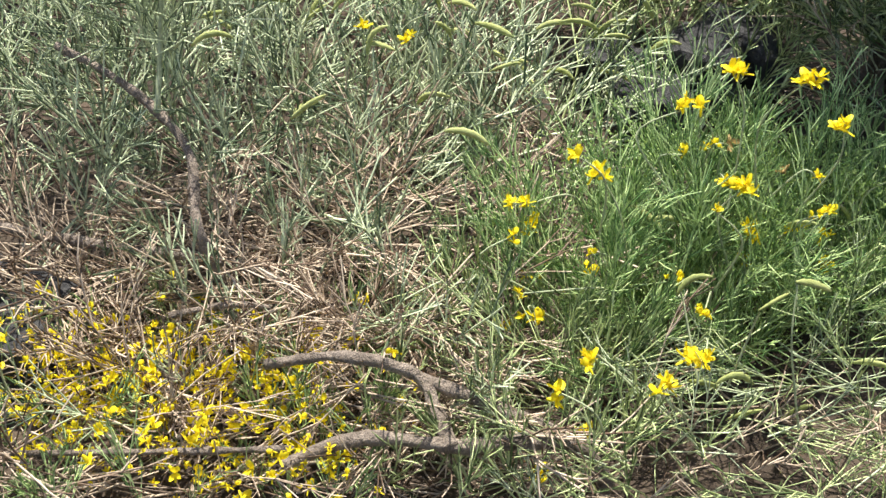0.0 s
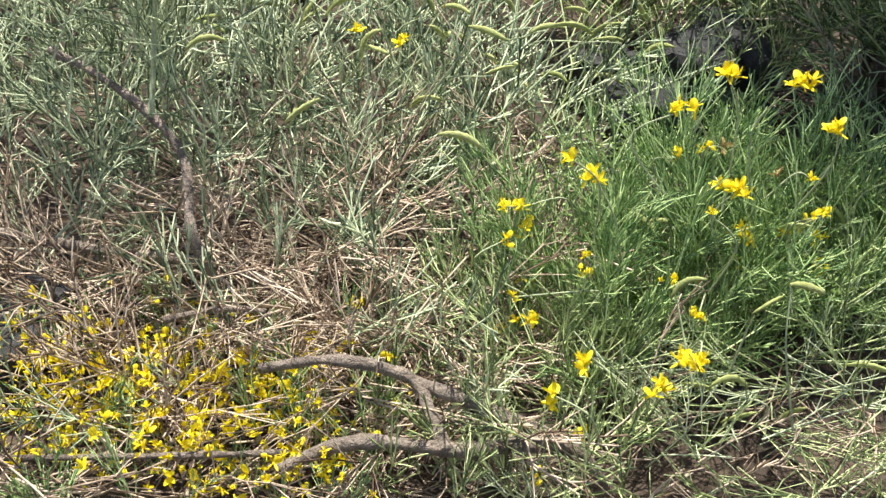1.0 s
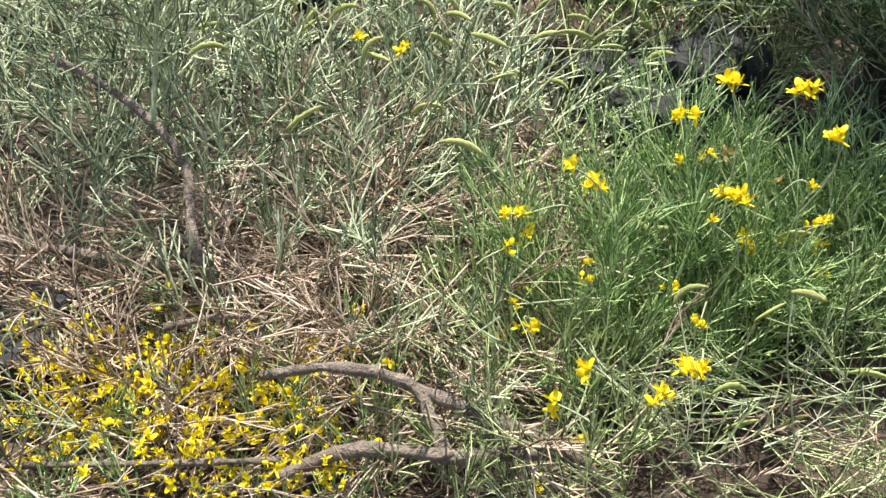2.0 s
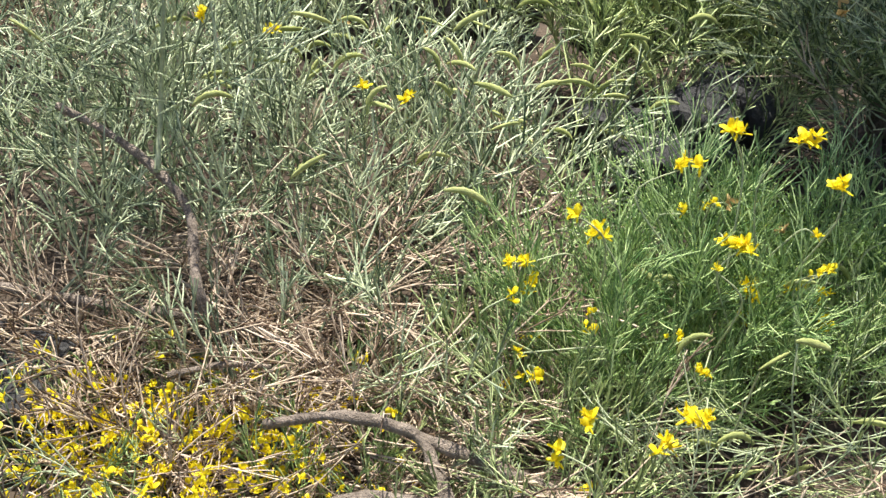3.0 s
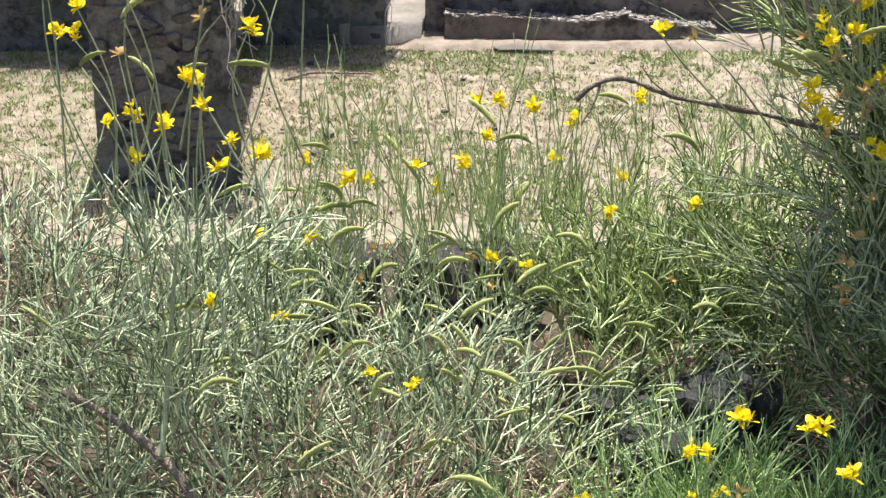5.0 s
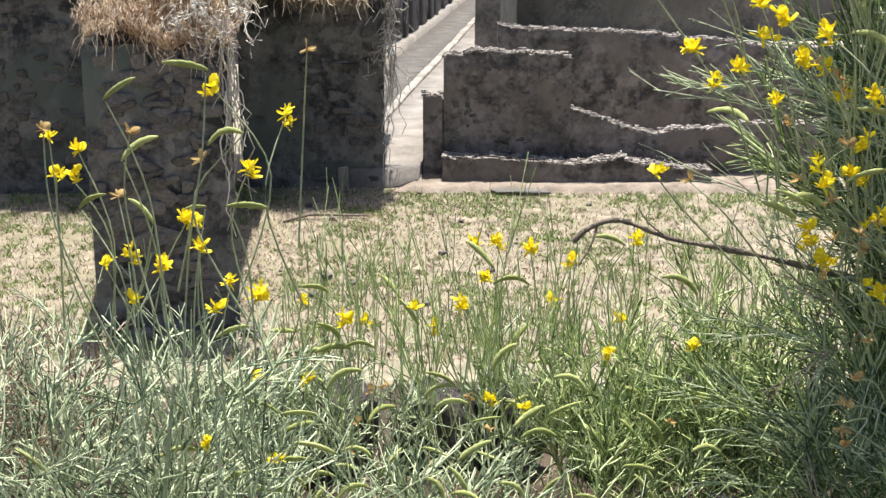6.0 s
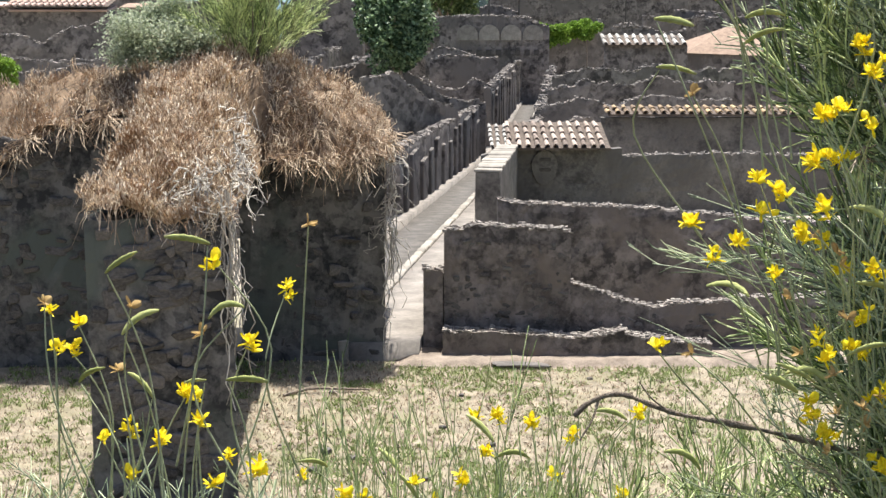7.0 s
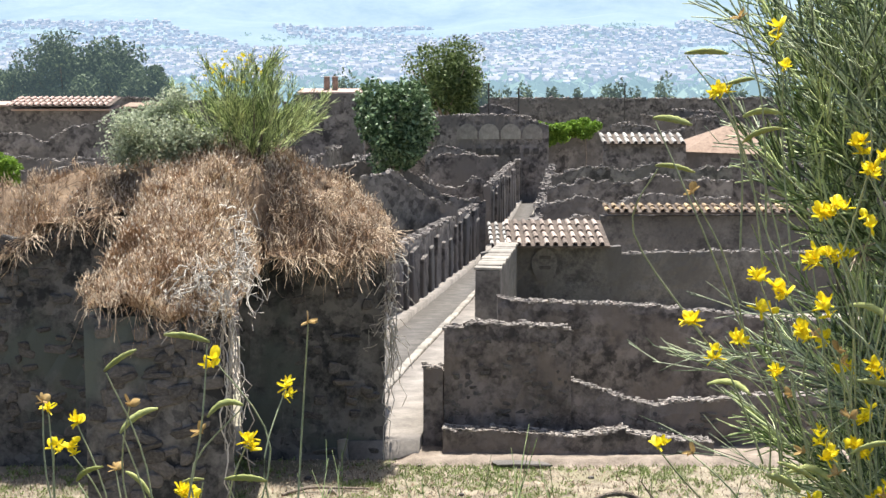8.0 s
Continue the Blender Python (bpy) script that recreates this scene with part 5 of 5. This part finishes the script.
def twigs(name, parent, roots, ways, lengths, thick, mat, bend=(0, 0, 0), wobble=0.012, k=5, label="", forks=1.1):
    """Straight thin shoots, many of them forking once at a sharp angle."""
    p, r = sprays(roots, ways, lengths, thick, bend, wobble, k, 0.68)
    v, f = tubes(p, r)
    m = int(len(roots) * forks)
    if m:
        i = rng.integers(0, len(roots), m)
        j = rng.integers(1, k - 1, m)
        on = p[i, j + 1] - p[i, j]
        on /= np.linalg.norm(on, axis=1, keepdims=True) + 1e-9
        q, r2 = sprays(p[i, j], on + rng.normal(0, 0.42, (m, 3)), lengths[i] * rng.uniform(0.3, 0.65, m), thick[i] * 0.78, (0, 0, 0), 0.012, 4, 0.6)
        v2, f2 = tubes(q, r2)
        f = f.tolist() + (f2 + len(v)).tolist()
        v = np.concatenate([v, v2])
    put(name, mesh_of(name, v, f, mat, True), parent, label=label, kind="stuff")


def leaning_thicket(parent, n, centre, size, lean, spread, short, long, mat, thick=1.0, wide=0.85, side=11, sub=3):
    """Sprays that start all through a rounded clump and lean upward and outward."""
    n = max(3, int(n / 20))
    q = rng.normal(0, 1, (n, 3))
    q = q / np.linalg.norm(q, axis=1, keepdims=True) * rng.random((n, 1)) ** 0.4
    ways = np.stack([rng.normal(lean, spread, n) + q[:, 0] * 0.45, rng.normal(0.0, spread, n) + q[:, 1] * 0.35, np.ones(n)], 1)
    roots = np.asarray(centre) + q * np.asarray(size) * 0.9
    roots[:, 2] -= 0.09
    branch_sprays(parent, roots, ways, rng.uniform(short, long, n) * 1.3, rng.uniform(0.0021, 0.0030, n) * thick, mat, side, sub, wide)


# grey-green broom, with its bare old branch
broom = thing("broom_shrub", (-0.42, 2.4, 6.33), "grey-green broom shrub with yellow flowers and downy pods", "shrub")
for cx, cy, cz, sx, sy, sz, n, lean in ((-0.80, 2.60, 6.52, 0.28, 0.35, 0.17, 620, -0.25), (-0.42, 2.60, 6.52, 0.28, 0.35, 0.17, 760, -0.05),
                                        (-0.05, 2.60, 6.48, 0.26, 0.32, 0.14, 900, 0.15), (0.22, 2.72, 6.42, 0.20, 0.22, 0.10, 260, 0.55),
                                        (-0.62, 2.85, 6.62, 0.42, 0.25, 0.20, 300, -0.1)):
    leaning_thicket(broom, n, (cx, cy, cz), (sx, sy, sz), lean, 0.45, 0.12, 0.27, M_TWIG)
leaning_thicket(broom, 550, (-0.95, 3.35, 6.45), (0.35, 0.3, 0.12), 0.0, 0.5, 0.12, 0.3, M_TWIG)
leaning_thicket(broom, 500, (-0.95, 3.3, 6.5), (0.35, 0.3, 0.15), 0.0, 0.5, 0.12, 0.3, M_DRY_TWIG)
leaning_thicket(broom, 330, (-0.60, 2.58, 6.90), (0.42, 0.28, 0.18), -0.05, 0.55, 0.12, 0.26, M_TWIG, 0.85)
leaning_thicket(broom, 200, (-0.50, 2.48, 6.82), (0.19, 0.12, 0.20), 0.0, 0.25, 0.12, 0.30, M_TWIG)
limb("branch", [(-0.350, 2.050, 6.538), (-0.379, 2.069, 6.629), (-0.406, 2.207, 6.674), (-0.466, 2.278, 6.718), (-0.552, 2.338, 6.755), (-0.643, 2.387, 6.781)], 0.0100, 0.0060, M_BARK, broom)
limb("branch", [(-0.463, 2.268, 6.718), (-0.456, 2.310, 6.800), (-0.447, 2.324, 6.890), (-0.424, 2.328, 7.079)], 0.0055, 0.0028, M_STALK, broom)
MORE_PODS = scatter(34, (0.02, 2.72, 6.68), (0.44, 0.18, 0.10)).tolist()
dress(broom, (-0.45, 2.5, 6.4), A_FLOWERS, A_WITHERED, A_PODS + MORE_PODS, 0.35, 0.97)

# fresh green broom
broom = thing("broom_shrub", (0.45, 2.2, 6.33), "bright green broom shrub with clusters of yellow flowers", "shrub")
for cx, cy, n in ((0.25, 2.12, 1000), (0.48, 2.2, 1500), (0.72, 2.25, 1300)):
    leaning_thicket(broom, n, (cx, cy, 6.48), (0.20, 0.24, 0.16), 0.05, 0.26, 0.12, 0.22, M_TWIG_FRESH, 0.66, 0.6, 12, 4)
crown("leaves", (0.48, 2.2, 6.52), (0.36, 0.26, 0.26), 20000, 0.0065, M_LEAF, broom, 30, 0.1)
WITHERED = scatter(4, (0.5, 2.12, 6.62), (0.25, 0.1, 0.12)).tolist()
SMALL = scatter(16, (0.36, 2.02, 6.66), (0.26, 0.12, 0.12)).tolist()
dress(broom, (0.45, 2.25, 6.36), B_FLOWERS, WITHERED, B_PODS, 0.35)
dress(broom, (0.45, 2.25, 6.36), SMALL, [], [], 0.35, 0.6)

# tall broom at the side
broom = thing("broom_shrub", (1.0, 3.1, 6.33), "tall dense dark green broom with yellow and withered flowers", "shrub")
for cx, cy, cz, sx, sy, sz, n in ((1.04, 3.0, 6.72, 0.34, 0.30, 0.36, 4200), (1.09, 2.95, 7.25, 0.34, 0.30, 0.42, 7200), (0.97, 2.95, 7.95, 0.34, 0.28, 0.42, 6400)):
    leaning_thicket(broom, n * 0.50, (cx, cy, cz), (sx, sy, sz), -0.02, 0.6, 0.14, 0.25, M_TWIG_SHADE, 1.05, 0.65, 11, 4)
    leaning_thicket(broom, n * 0.46, (cx, cy - 0.08, cz), (sx, sy, sz), -0.05, 0.6, 0.14, 0.25, M_TWIG, 0.9, 0.65, 11, 3)
n = 30
roots = scatter(n, (1.0, 2.98, 7.05), (0.2, 0.2, 0.45))
branch_sprays(broom, roots, np.stack([rng.normal(-0.10, 0.25, n), rng.normal(-0.1, 0.2, n), np.ones(n)], 1), rng.uniform(0.4, 0.7, n), rng.uniform(0.0026, 0.0038, n), M_TWIG_SHADE, 15, 3, 0.45, 0.15)
n = 60
roots = scatter(n, (0.98, 2.75, 7.3), (0.30, 0.10, 0.9))
branch_sprays(broom, roots, np.stack([rng.normal(-0.3, 0.7, n), rng.normal(-0.3, 0.4, n), rng.normal(0.5, 0.6, n)], 1), rng.uniform(0.08, 0.18, n), rng.uniform(0.0012, 0.002, n), M_DRY_TWIG, 4, 2, name="dry_side_twig")
n = 12
roots = scatter(n, (0.68, 2.85, 7.25), (0.06, 0.15, 0.6))
branch_sprays(broom, roots, np.stack([rng.normal(-1, 0.35, n), rng.normal(0, 0.3, n), rng.normal(0.2, 0.35, n)], 1), rng.uniform(0.16, 0.30, n), rng.uniform(0.0012, 0.0017, n), M_TWIG, 5, 2, 0.4, 0.05, name="side_twig")
# a pale leafless spray reaching out to the side
roots = np.repeat([[0.62, 2.8, 7.44]], 4, 0) + rng.normal(0, 0.02, (4, 3))
branch_sprays(broom, roots, np.array([(-1, 0, 0.12), (-1, 0.1, 0.32), (-1, -0.1, 0.02), (-0.9, 0.1, 0.5)]), np.array([0.22, 0.20, 0.18, 0.17]), np.full(4, 0.0015), M_TWIG, 6, 1, 0.33, 0.06, name="side_twig")
for i in range(7):
    a = i * 0.9
    limb("stem", [(1.0 + 0.05 * math.cos(a), 3.05 + 0.05 * math.sin(a), 6.3), (1.0 + 0.1 * math.cos(a), 3.05 + 0.1 * math.sin(a), 6.9), (0.98 + 0.25 * math.cos(a), 3.0 + 0.25 * math.sin(a), 7.7)], 0.014, 0.004, M_BARK, broom, 6)
limb("dead_branch", [(0.254, 2.950, 7.126), (0.286, 2.950, 7.154), (0.346, 2.950, 7.168), (0.456, 2.950, 7.129), (0.612, 2.950, 7.099), (0.950, 3.000, 7.000)], 0.0042, 0.0060, M_BARK, broom, rough=0.4, label="bare grey dead branch")
limb("dead_branch", [(0.30, 2.95, 7.155), (0.285, 2.93, 7.12), (0.262, 2.92, 7.085)], 0.0032, 0.002, M_BARK, broom, 6, 0.3)
limb("dead_branch", [(0.43, 2.95, 7.14), (0.40, 2.94, 7.165), (0.375, 2.93, 7.20)], 0.0025, 0.0014, M_BARK, broom, 6, 0.3)
limb("arching_stem", [(0.509, 2.9, 6.746), (0.571, 2.9, 6.748), (0.654, 2.9, 6.699), (0.759, 2.9, 6.668), (1.0, 2.95, 6.64)], 0.0016, 0.003, M_STALK, broom, 6, 0.03)
limb("dead_branch", [(0.60, 2.88, 6.592), (0.72, 2.89, 6.588), (0.86, 2.9, 6.580), (1.0, 2.95, 6.57)], 0.0015, 0.0024, M_DRY_TWIG, broom, 6, 0.1, label="bare grey dead branch")
MORE_FLOWERS = scatter(16, (0.72, 2.68, 7.5), (0.10, 0.06, 0.40)).tolist()
MORE_WITHERED = scatter(18, (0.78, 2.62, 7.2), (0.13, 0.06, 0.35)).tolist()
toward_eye = lambda points: [(x * 0.9, y * 0.9, 8.0 + (z - 8.0) * 0.9) for x, y, z in points]      # moved toward the camera along its sight lines, in front of the shrub
dress(broom, (0.95, 2.85, 6.9), toward_eye(C_FLOWERS + MORE_FLOWERS), toward_eye(C_WITHERED + MORE_WITHERED), toward_eye(C_PODS), 0.5, 1.05)

# flowering broom along the edge wall
broom = thing("broom_shrub", (0.2, 3.4, 6.33), "thin-stemmed broom in flower along the stone edge", "shrub")
for cx, cy, n, up, sx in ((-0.35, 3.4, 700, 0.12, 0.35), (0.1, 3.42, 260, 0.12, 0.22), (0.12, 3.02, 110, 0.06, 0.3), (-0.45, 3.05, 260, 0.10, 0.25), (0.45, 3.3, 1300, 0.17, 0.22), (0.72, 3.25, 1500, 0.22, 0.25), (0.45, 2.85, 260, 0.08, 0.35)):
    leaning_thicket(broom, n, (cx, cy, 6.38 + up), (sx, 0.2, up), 0.05, 0.4, 0.10, 0.25, M_TWIG_SHADE if cx > 0.3 else M_TWIG)
n = 110
roots = scatter(n, (0.2, 3.35, 6.58), (0.55, 0.12, 0.1))
branch_sprays(broom, roots, np.stack([rng.normal(0, 0.18, n), rng.normal(0, 0.1, n), np.ones(n)], 1), rng.uniform(0.2, 0.42, n), rng.uniform(0.0014, 0.0019, n), M_TWIG_SHADE, 3, 1, 0.3, 0.3, name="flower_stem")
WITHERED = scatter(14, (0.25, 3.1, 6.68), (0.5, 0.15, 0.12)).tolist()
MORE_PODS = scatter(26, (0.0, 3.12, 6.74), (0.5, 0.2, 0.13)).tolist()
dress(broom, (0.15, 3.35, 6.4), G_FLOWERS, WITHERED, G_PODS + MORE_PODS, 0.25, 1.12)

# sprawling broom close to the camera
broom = thing("broom_shrub", (0.5, 1.75, 6.33), "sprawling grey-green broom with pods and a few flowers", "shrub")
n = 44
roots = scatter(n, (0.50, 1.80, 6.40), (0.34, 0.24, 0.07))
branch_sprays(broom, roots, np.stack([rng.normal(0.1, 0.8, n), rng.normal(0.0, 0.5, n), rng.normal(0.45, 0.25, n)], 1), rng.uniform(0.16, 0.3, n), rng.uniform(0.0012, 0.0018, n), M_TWIG_SHADE, 9, 3, 0.75, 0.03)
n = 22
roots = scatter(n, (0.52, 1.78, 6.43), (0.30, 0.2, 0.06))
branch_sprays(broom, roots, np.stack([rng.normal(0.3, 0.8, n), rng.normal(0, 0.5, n), rng.normal(0.3, 0.25, n)], 1), rng.uniform(0.16, 0.28, n), rng.uniform(0.0012, 0.0017, n), M_TWIG, 8, 3, 0.75, 0.03)
n = 22
roots = scatter(n, (0.52, 1.72, 6.41), (0.30, 0.18, 0.05))
branch_sprays(broom, roots, np.stack([rng.normal(0, 1, n), rng.normal(0, 0.6, n), rng.normal(0.2, 0.3, n)], 1), rng.uniform(0.12, 0.24, n), rng.uniform(0.0014, 0.0022, n), M_DRY_TWIG, 6, 2, 0.7, 0, name="dead_spray")
n = 34
roots = scatter(n, (0.13, 1.88, 6.36), (0.22, 0.25, 0.05))
branch_sprays(broom, roots, np.stack([rng.normal(0.05, 0.4, n), rng.normal(0.0, 0.35, n), np.ones(n)], 1), rng.uniform(0.14, 0.24, n), rng.uniform(0.0015, 0.0021, n), M_TWIG_SHADE, 10, 3, 0.45, 0.1)
dress(broom, (0.42, 1.8, 6.36), D_FLOWERS, [], D_PODS, 0.5)

# dead broom: grey branches and a tangle of brown twigs
dead = thing("dead_broom", (-0.1, 1.9, 6.33), "dead broom with gnarled grey branches and tangled brown twigs", "shrub")
limb("branch", [(-0.223, 1.679, 6.479), (-0.143, 1.703, 6.498), (-0.078, 1.704, 6.507), (0.026, 1.709, 6.488), (0.185, 1.691, 6.507), (0.248, 1.729, 6.390)], 0.0088, 0.0137, M_BARK, dead)
limb("branch", [(0.017, 1.702, 6.488), (-0.003, 1.754, 6.507), (-0.035, 1.796, 6.547), (-0.137, 1.790, 6.587), (-0.255, 1.822, 6.547)], 0.0137, 0.0078, M_BARK, dead)
limb("branch", [(-0.035, 1.807, 6.537), (0.083, 1.755, 6.518), (0.189, 1.745, 6.468)], 0.0103, 0.0122, M_BARK, dead)
limb("branch", [(-0.818, 2.286, 6.496), (-0.593, 2.188, 6.516), (-0.328, 2.107, 6.526), (-0.197, 2.039, 6.496)], 0.0093, 0.0076, M_BARK, dead)
limb("branch", [(-0.662, 1.705, 6.477), (-0.382, 1.689, 6.496), (-0.210, 1.716, 6.477)], 0.0043, 0.0059, M_BARK, dead)
limb("branch", [(-0.417, 1.956, 6.535), (-0.328, 1.959, 6.555), (-0.262, 1.978, 6.535)], 0.0056, 0.0047, M_BARK, dead)
for cx, cy, n, ex, ey in ((-0.18, 2.15, 46, 0.28, 0.18), (-0.62, 2.17, 38, 0.30, 0.14), (-0.12, 1.90, 30, 0.22, 0.14), (-0.50, 1.78, 20, 0.30, 0.14)):
    roots = scatter(n, (cx, cy, 6.44), (ex, ey, 0.07))
    ways = np.stack([rng.normal(0, 1, n), rng.normal(0, 0.7, n), rng.normal(0.15, 0.3, n)], 1)
    branch_sprays(dead, roots, ways, rng.uniform(0.16, 0.34, n), rng.uniform(0.0015, 0.0027, n), M_DRY_TWIG, 9, 3, 0.75, 0, name="dead_spray", wobble=0.02)
# stiff dead twigs that radiate from broken knots
for cx, cy, cz in ((-0.16, 2.12, 6.54), (-0.05, 2.30, 6.54), (-0.42, 2.22, 6.53), (-0.10, 1.80, 6.53), (-0.62, 2.1, 6.5)):
    n = 9
    roots = np.array([[cx, cy, cz]]) + rng.normal(0, 0.012, (n, 3))
    ways = np.stack([rng.normal(0, 1, n), rng.normal(-0.2, 0.6, n), rng.normal(0.15, 0.35, n)], 1)
    branch_sprays(dead, roots, ways, rng.uniform(0.12, 0.24, n), rng.uniform(0.0015, 0.0022, n), M_DRY_TWIG, 5, 2, 0.5, 0, name="dead_spray", wobble=0.015)
n = 46
roots = scatter(n, (-0.40, 2.08, 6.42), (0.5, 0.30, 0.07))
branch_sprays(dead, roots, np.stack([rng.normal(0, 0.6, n), rng.normal(0, 0.5, n), np.ones(n)], 1), rng.uniform(0.14, 0.26, n), rng.uniform(0.0018, 0.0026, n), M_TWIG, 8, 2, name="living_spray")
n = 22
roots = scatter(n, (-0.25, 2.42, 6.46), (0.5, 0.22, 0.08))
branch_sprays(dead, roots, np.stack([rng.normal(0, 0.9, n), rng.normal(0, 0.6, n), rng.normal(0.4, 0.5, n)], 1), rng.uniform(0.14, 0.28, n), rng.uniform(0.0018, 0.0026, n), M_DRY_TWIG, 8, 2, name="dead_spray")

# low flowering broom under the dead twigs
low = thing("low_broom", (-0.5, 1.85, 6.33), "low broom covered in small yellow flowers", "shrub")
n = 60
roots = scatter(n, (-0.42, 1.84, 6.36), (0.34, 0.24, 0.03))
branch_sprays(low, roots, np.stack([rng.normal(0, 0.4, n), rng.normal(0, 0.35, n), np.ones(n)], 1), rng.uniform(0.10, 0.19, n), rng.uniform(0.0012, 0.0018, n), M_TWIG_FRESH, 9, 3, 0.5)
n = 14
roots = scatter(n, (-0.45, 1.80, 6.46), (0.32, 0.2, 0.03))
branch_sprays(low, roots, np.stack([rng.normal(0, 1, n), rng.normal(-0.2, 0.5, n), rng.normal(0.4, 0.3, n)], 1), rng.uniform(0.14, 0.3, n), rng.uniform(0.0013, 0.0019, n), M_DRY_TWIG, 6, 2, 0.5, 0, name="dead_spray")
for i in range(290):
    q = Vector((rng.normal(-0.50, 0.14) if i < 210 else rng.normal(-0.24, 0.10), rng.normal(1.90, 0.09) if i < 210 else rng.normal(1.80, 0.1), 6.46 + rng.uniform(-0.05, 0.07)))
    put("flower", FLOWERS[i % 4], low, Matrix.LocRotScale(q, Euler(rng.uniform(-1.2, 1.2, 3)), (rng.uniform(0.5, 0.95),) * 3))

base = [np.array([v.co for v in me.vertices]) for me in FLOWERS]
polys = [[list(p.vertices) for p in me.polygons] for me in FLOWERS]
v, f, k = [], [], 0
for i in range(460):
    a = i % 4
    turn = np.array(Euler(rng.uniform(-1.4, 1.4, 3)).to_matrix())
    at = np.array([rng.uniform(-0.66, -0.12), 0, 6.465 + rng.uniform(-0.04, 0.06)])
    at[1] = rng.uniform(1.70, 2.02) - 0.25 * (at[0] + 0.66) * rng.random()
    v.append(base[a] @ turn.T * rng.uniform(0.3, 0.62) + at)
    f += [[q + k for q in p] for p in polys[a]]
    k += len(base[a])
put("small_bloom", mesh_of("small_bloom", np.concatenate(v), f, M_PETAL, True), low, label="many small yellow flowers", kind="stuff")

# dry litter on the soil
litter = thing("litter", (0, 2.4, 6.33), "dry twigs and stems littering the soil", "litter", "", "stuff")
n = 1700
x, y = rng.uniform(-1.3, 1.4, n), rng.uniform(1.4, 3.7, n)
roots = np.array([(a, b, ground_height(a, b) + 0.004) for a, b in zip(x, y)])
twigs("dead_stems", litter, roots, np.stack([rng.normal(0, 1, n), rng.normal(0, 1, n), rng.normal(0.06, 0.08, n)], 1), rng.uniform(0.04, 0.16, n), rng.uniform(0.0008, 0.002, n), M_DRY_TWIG)
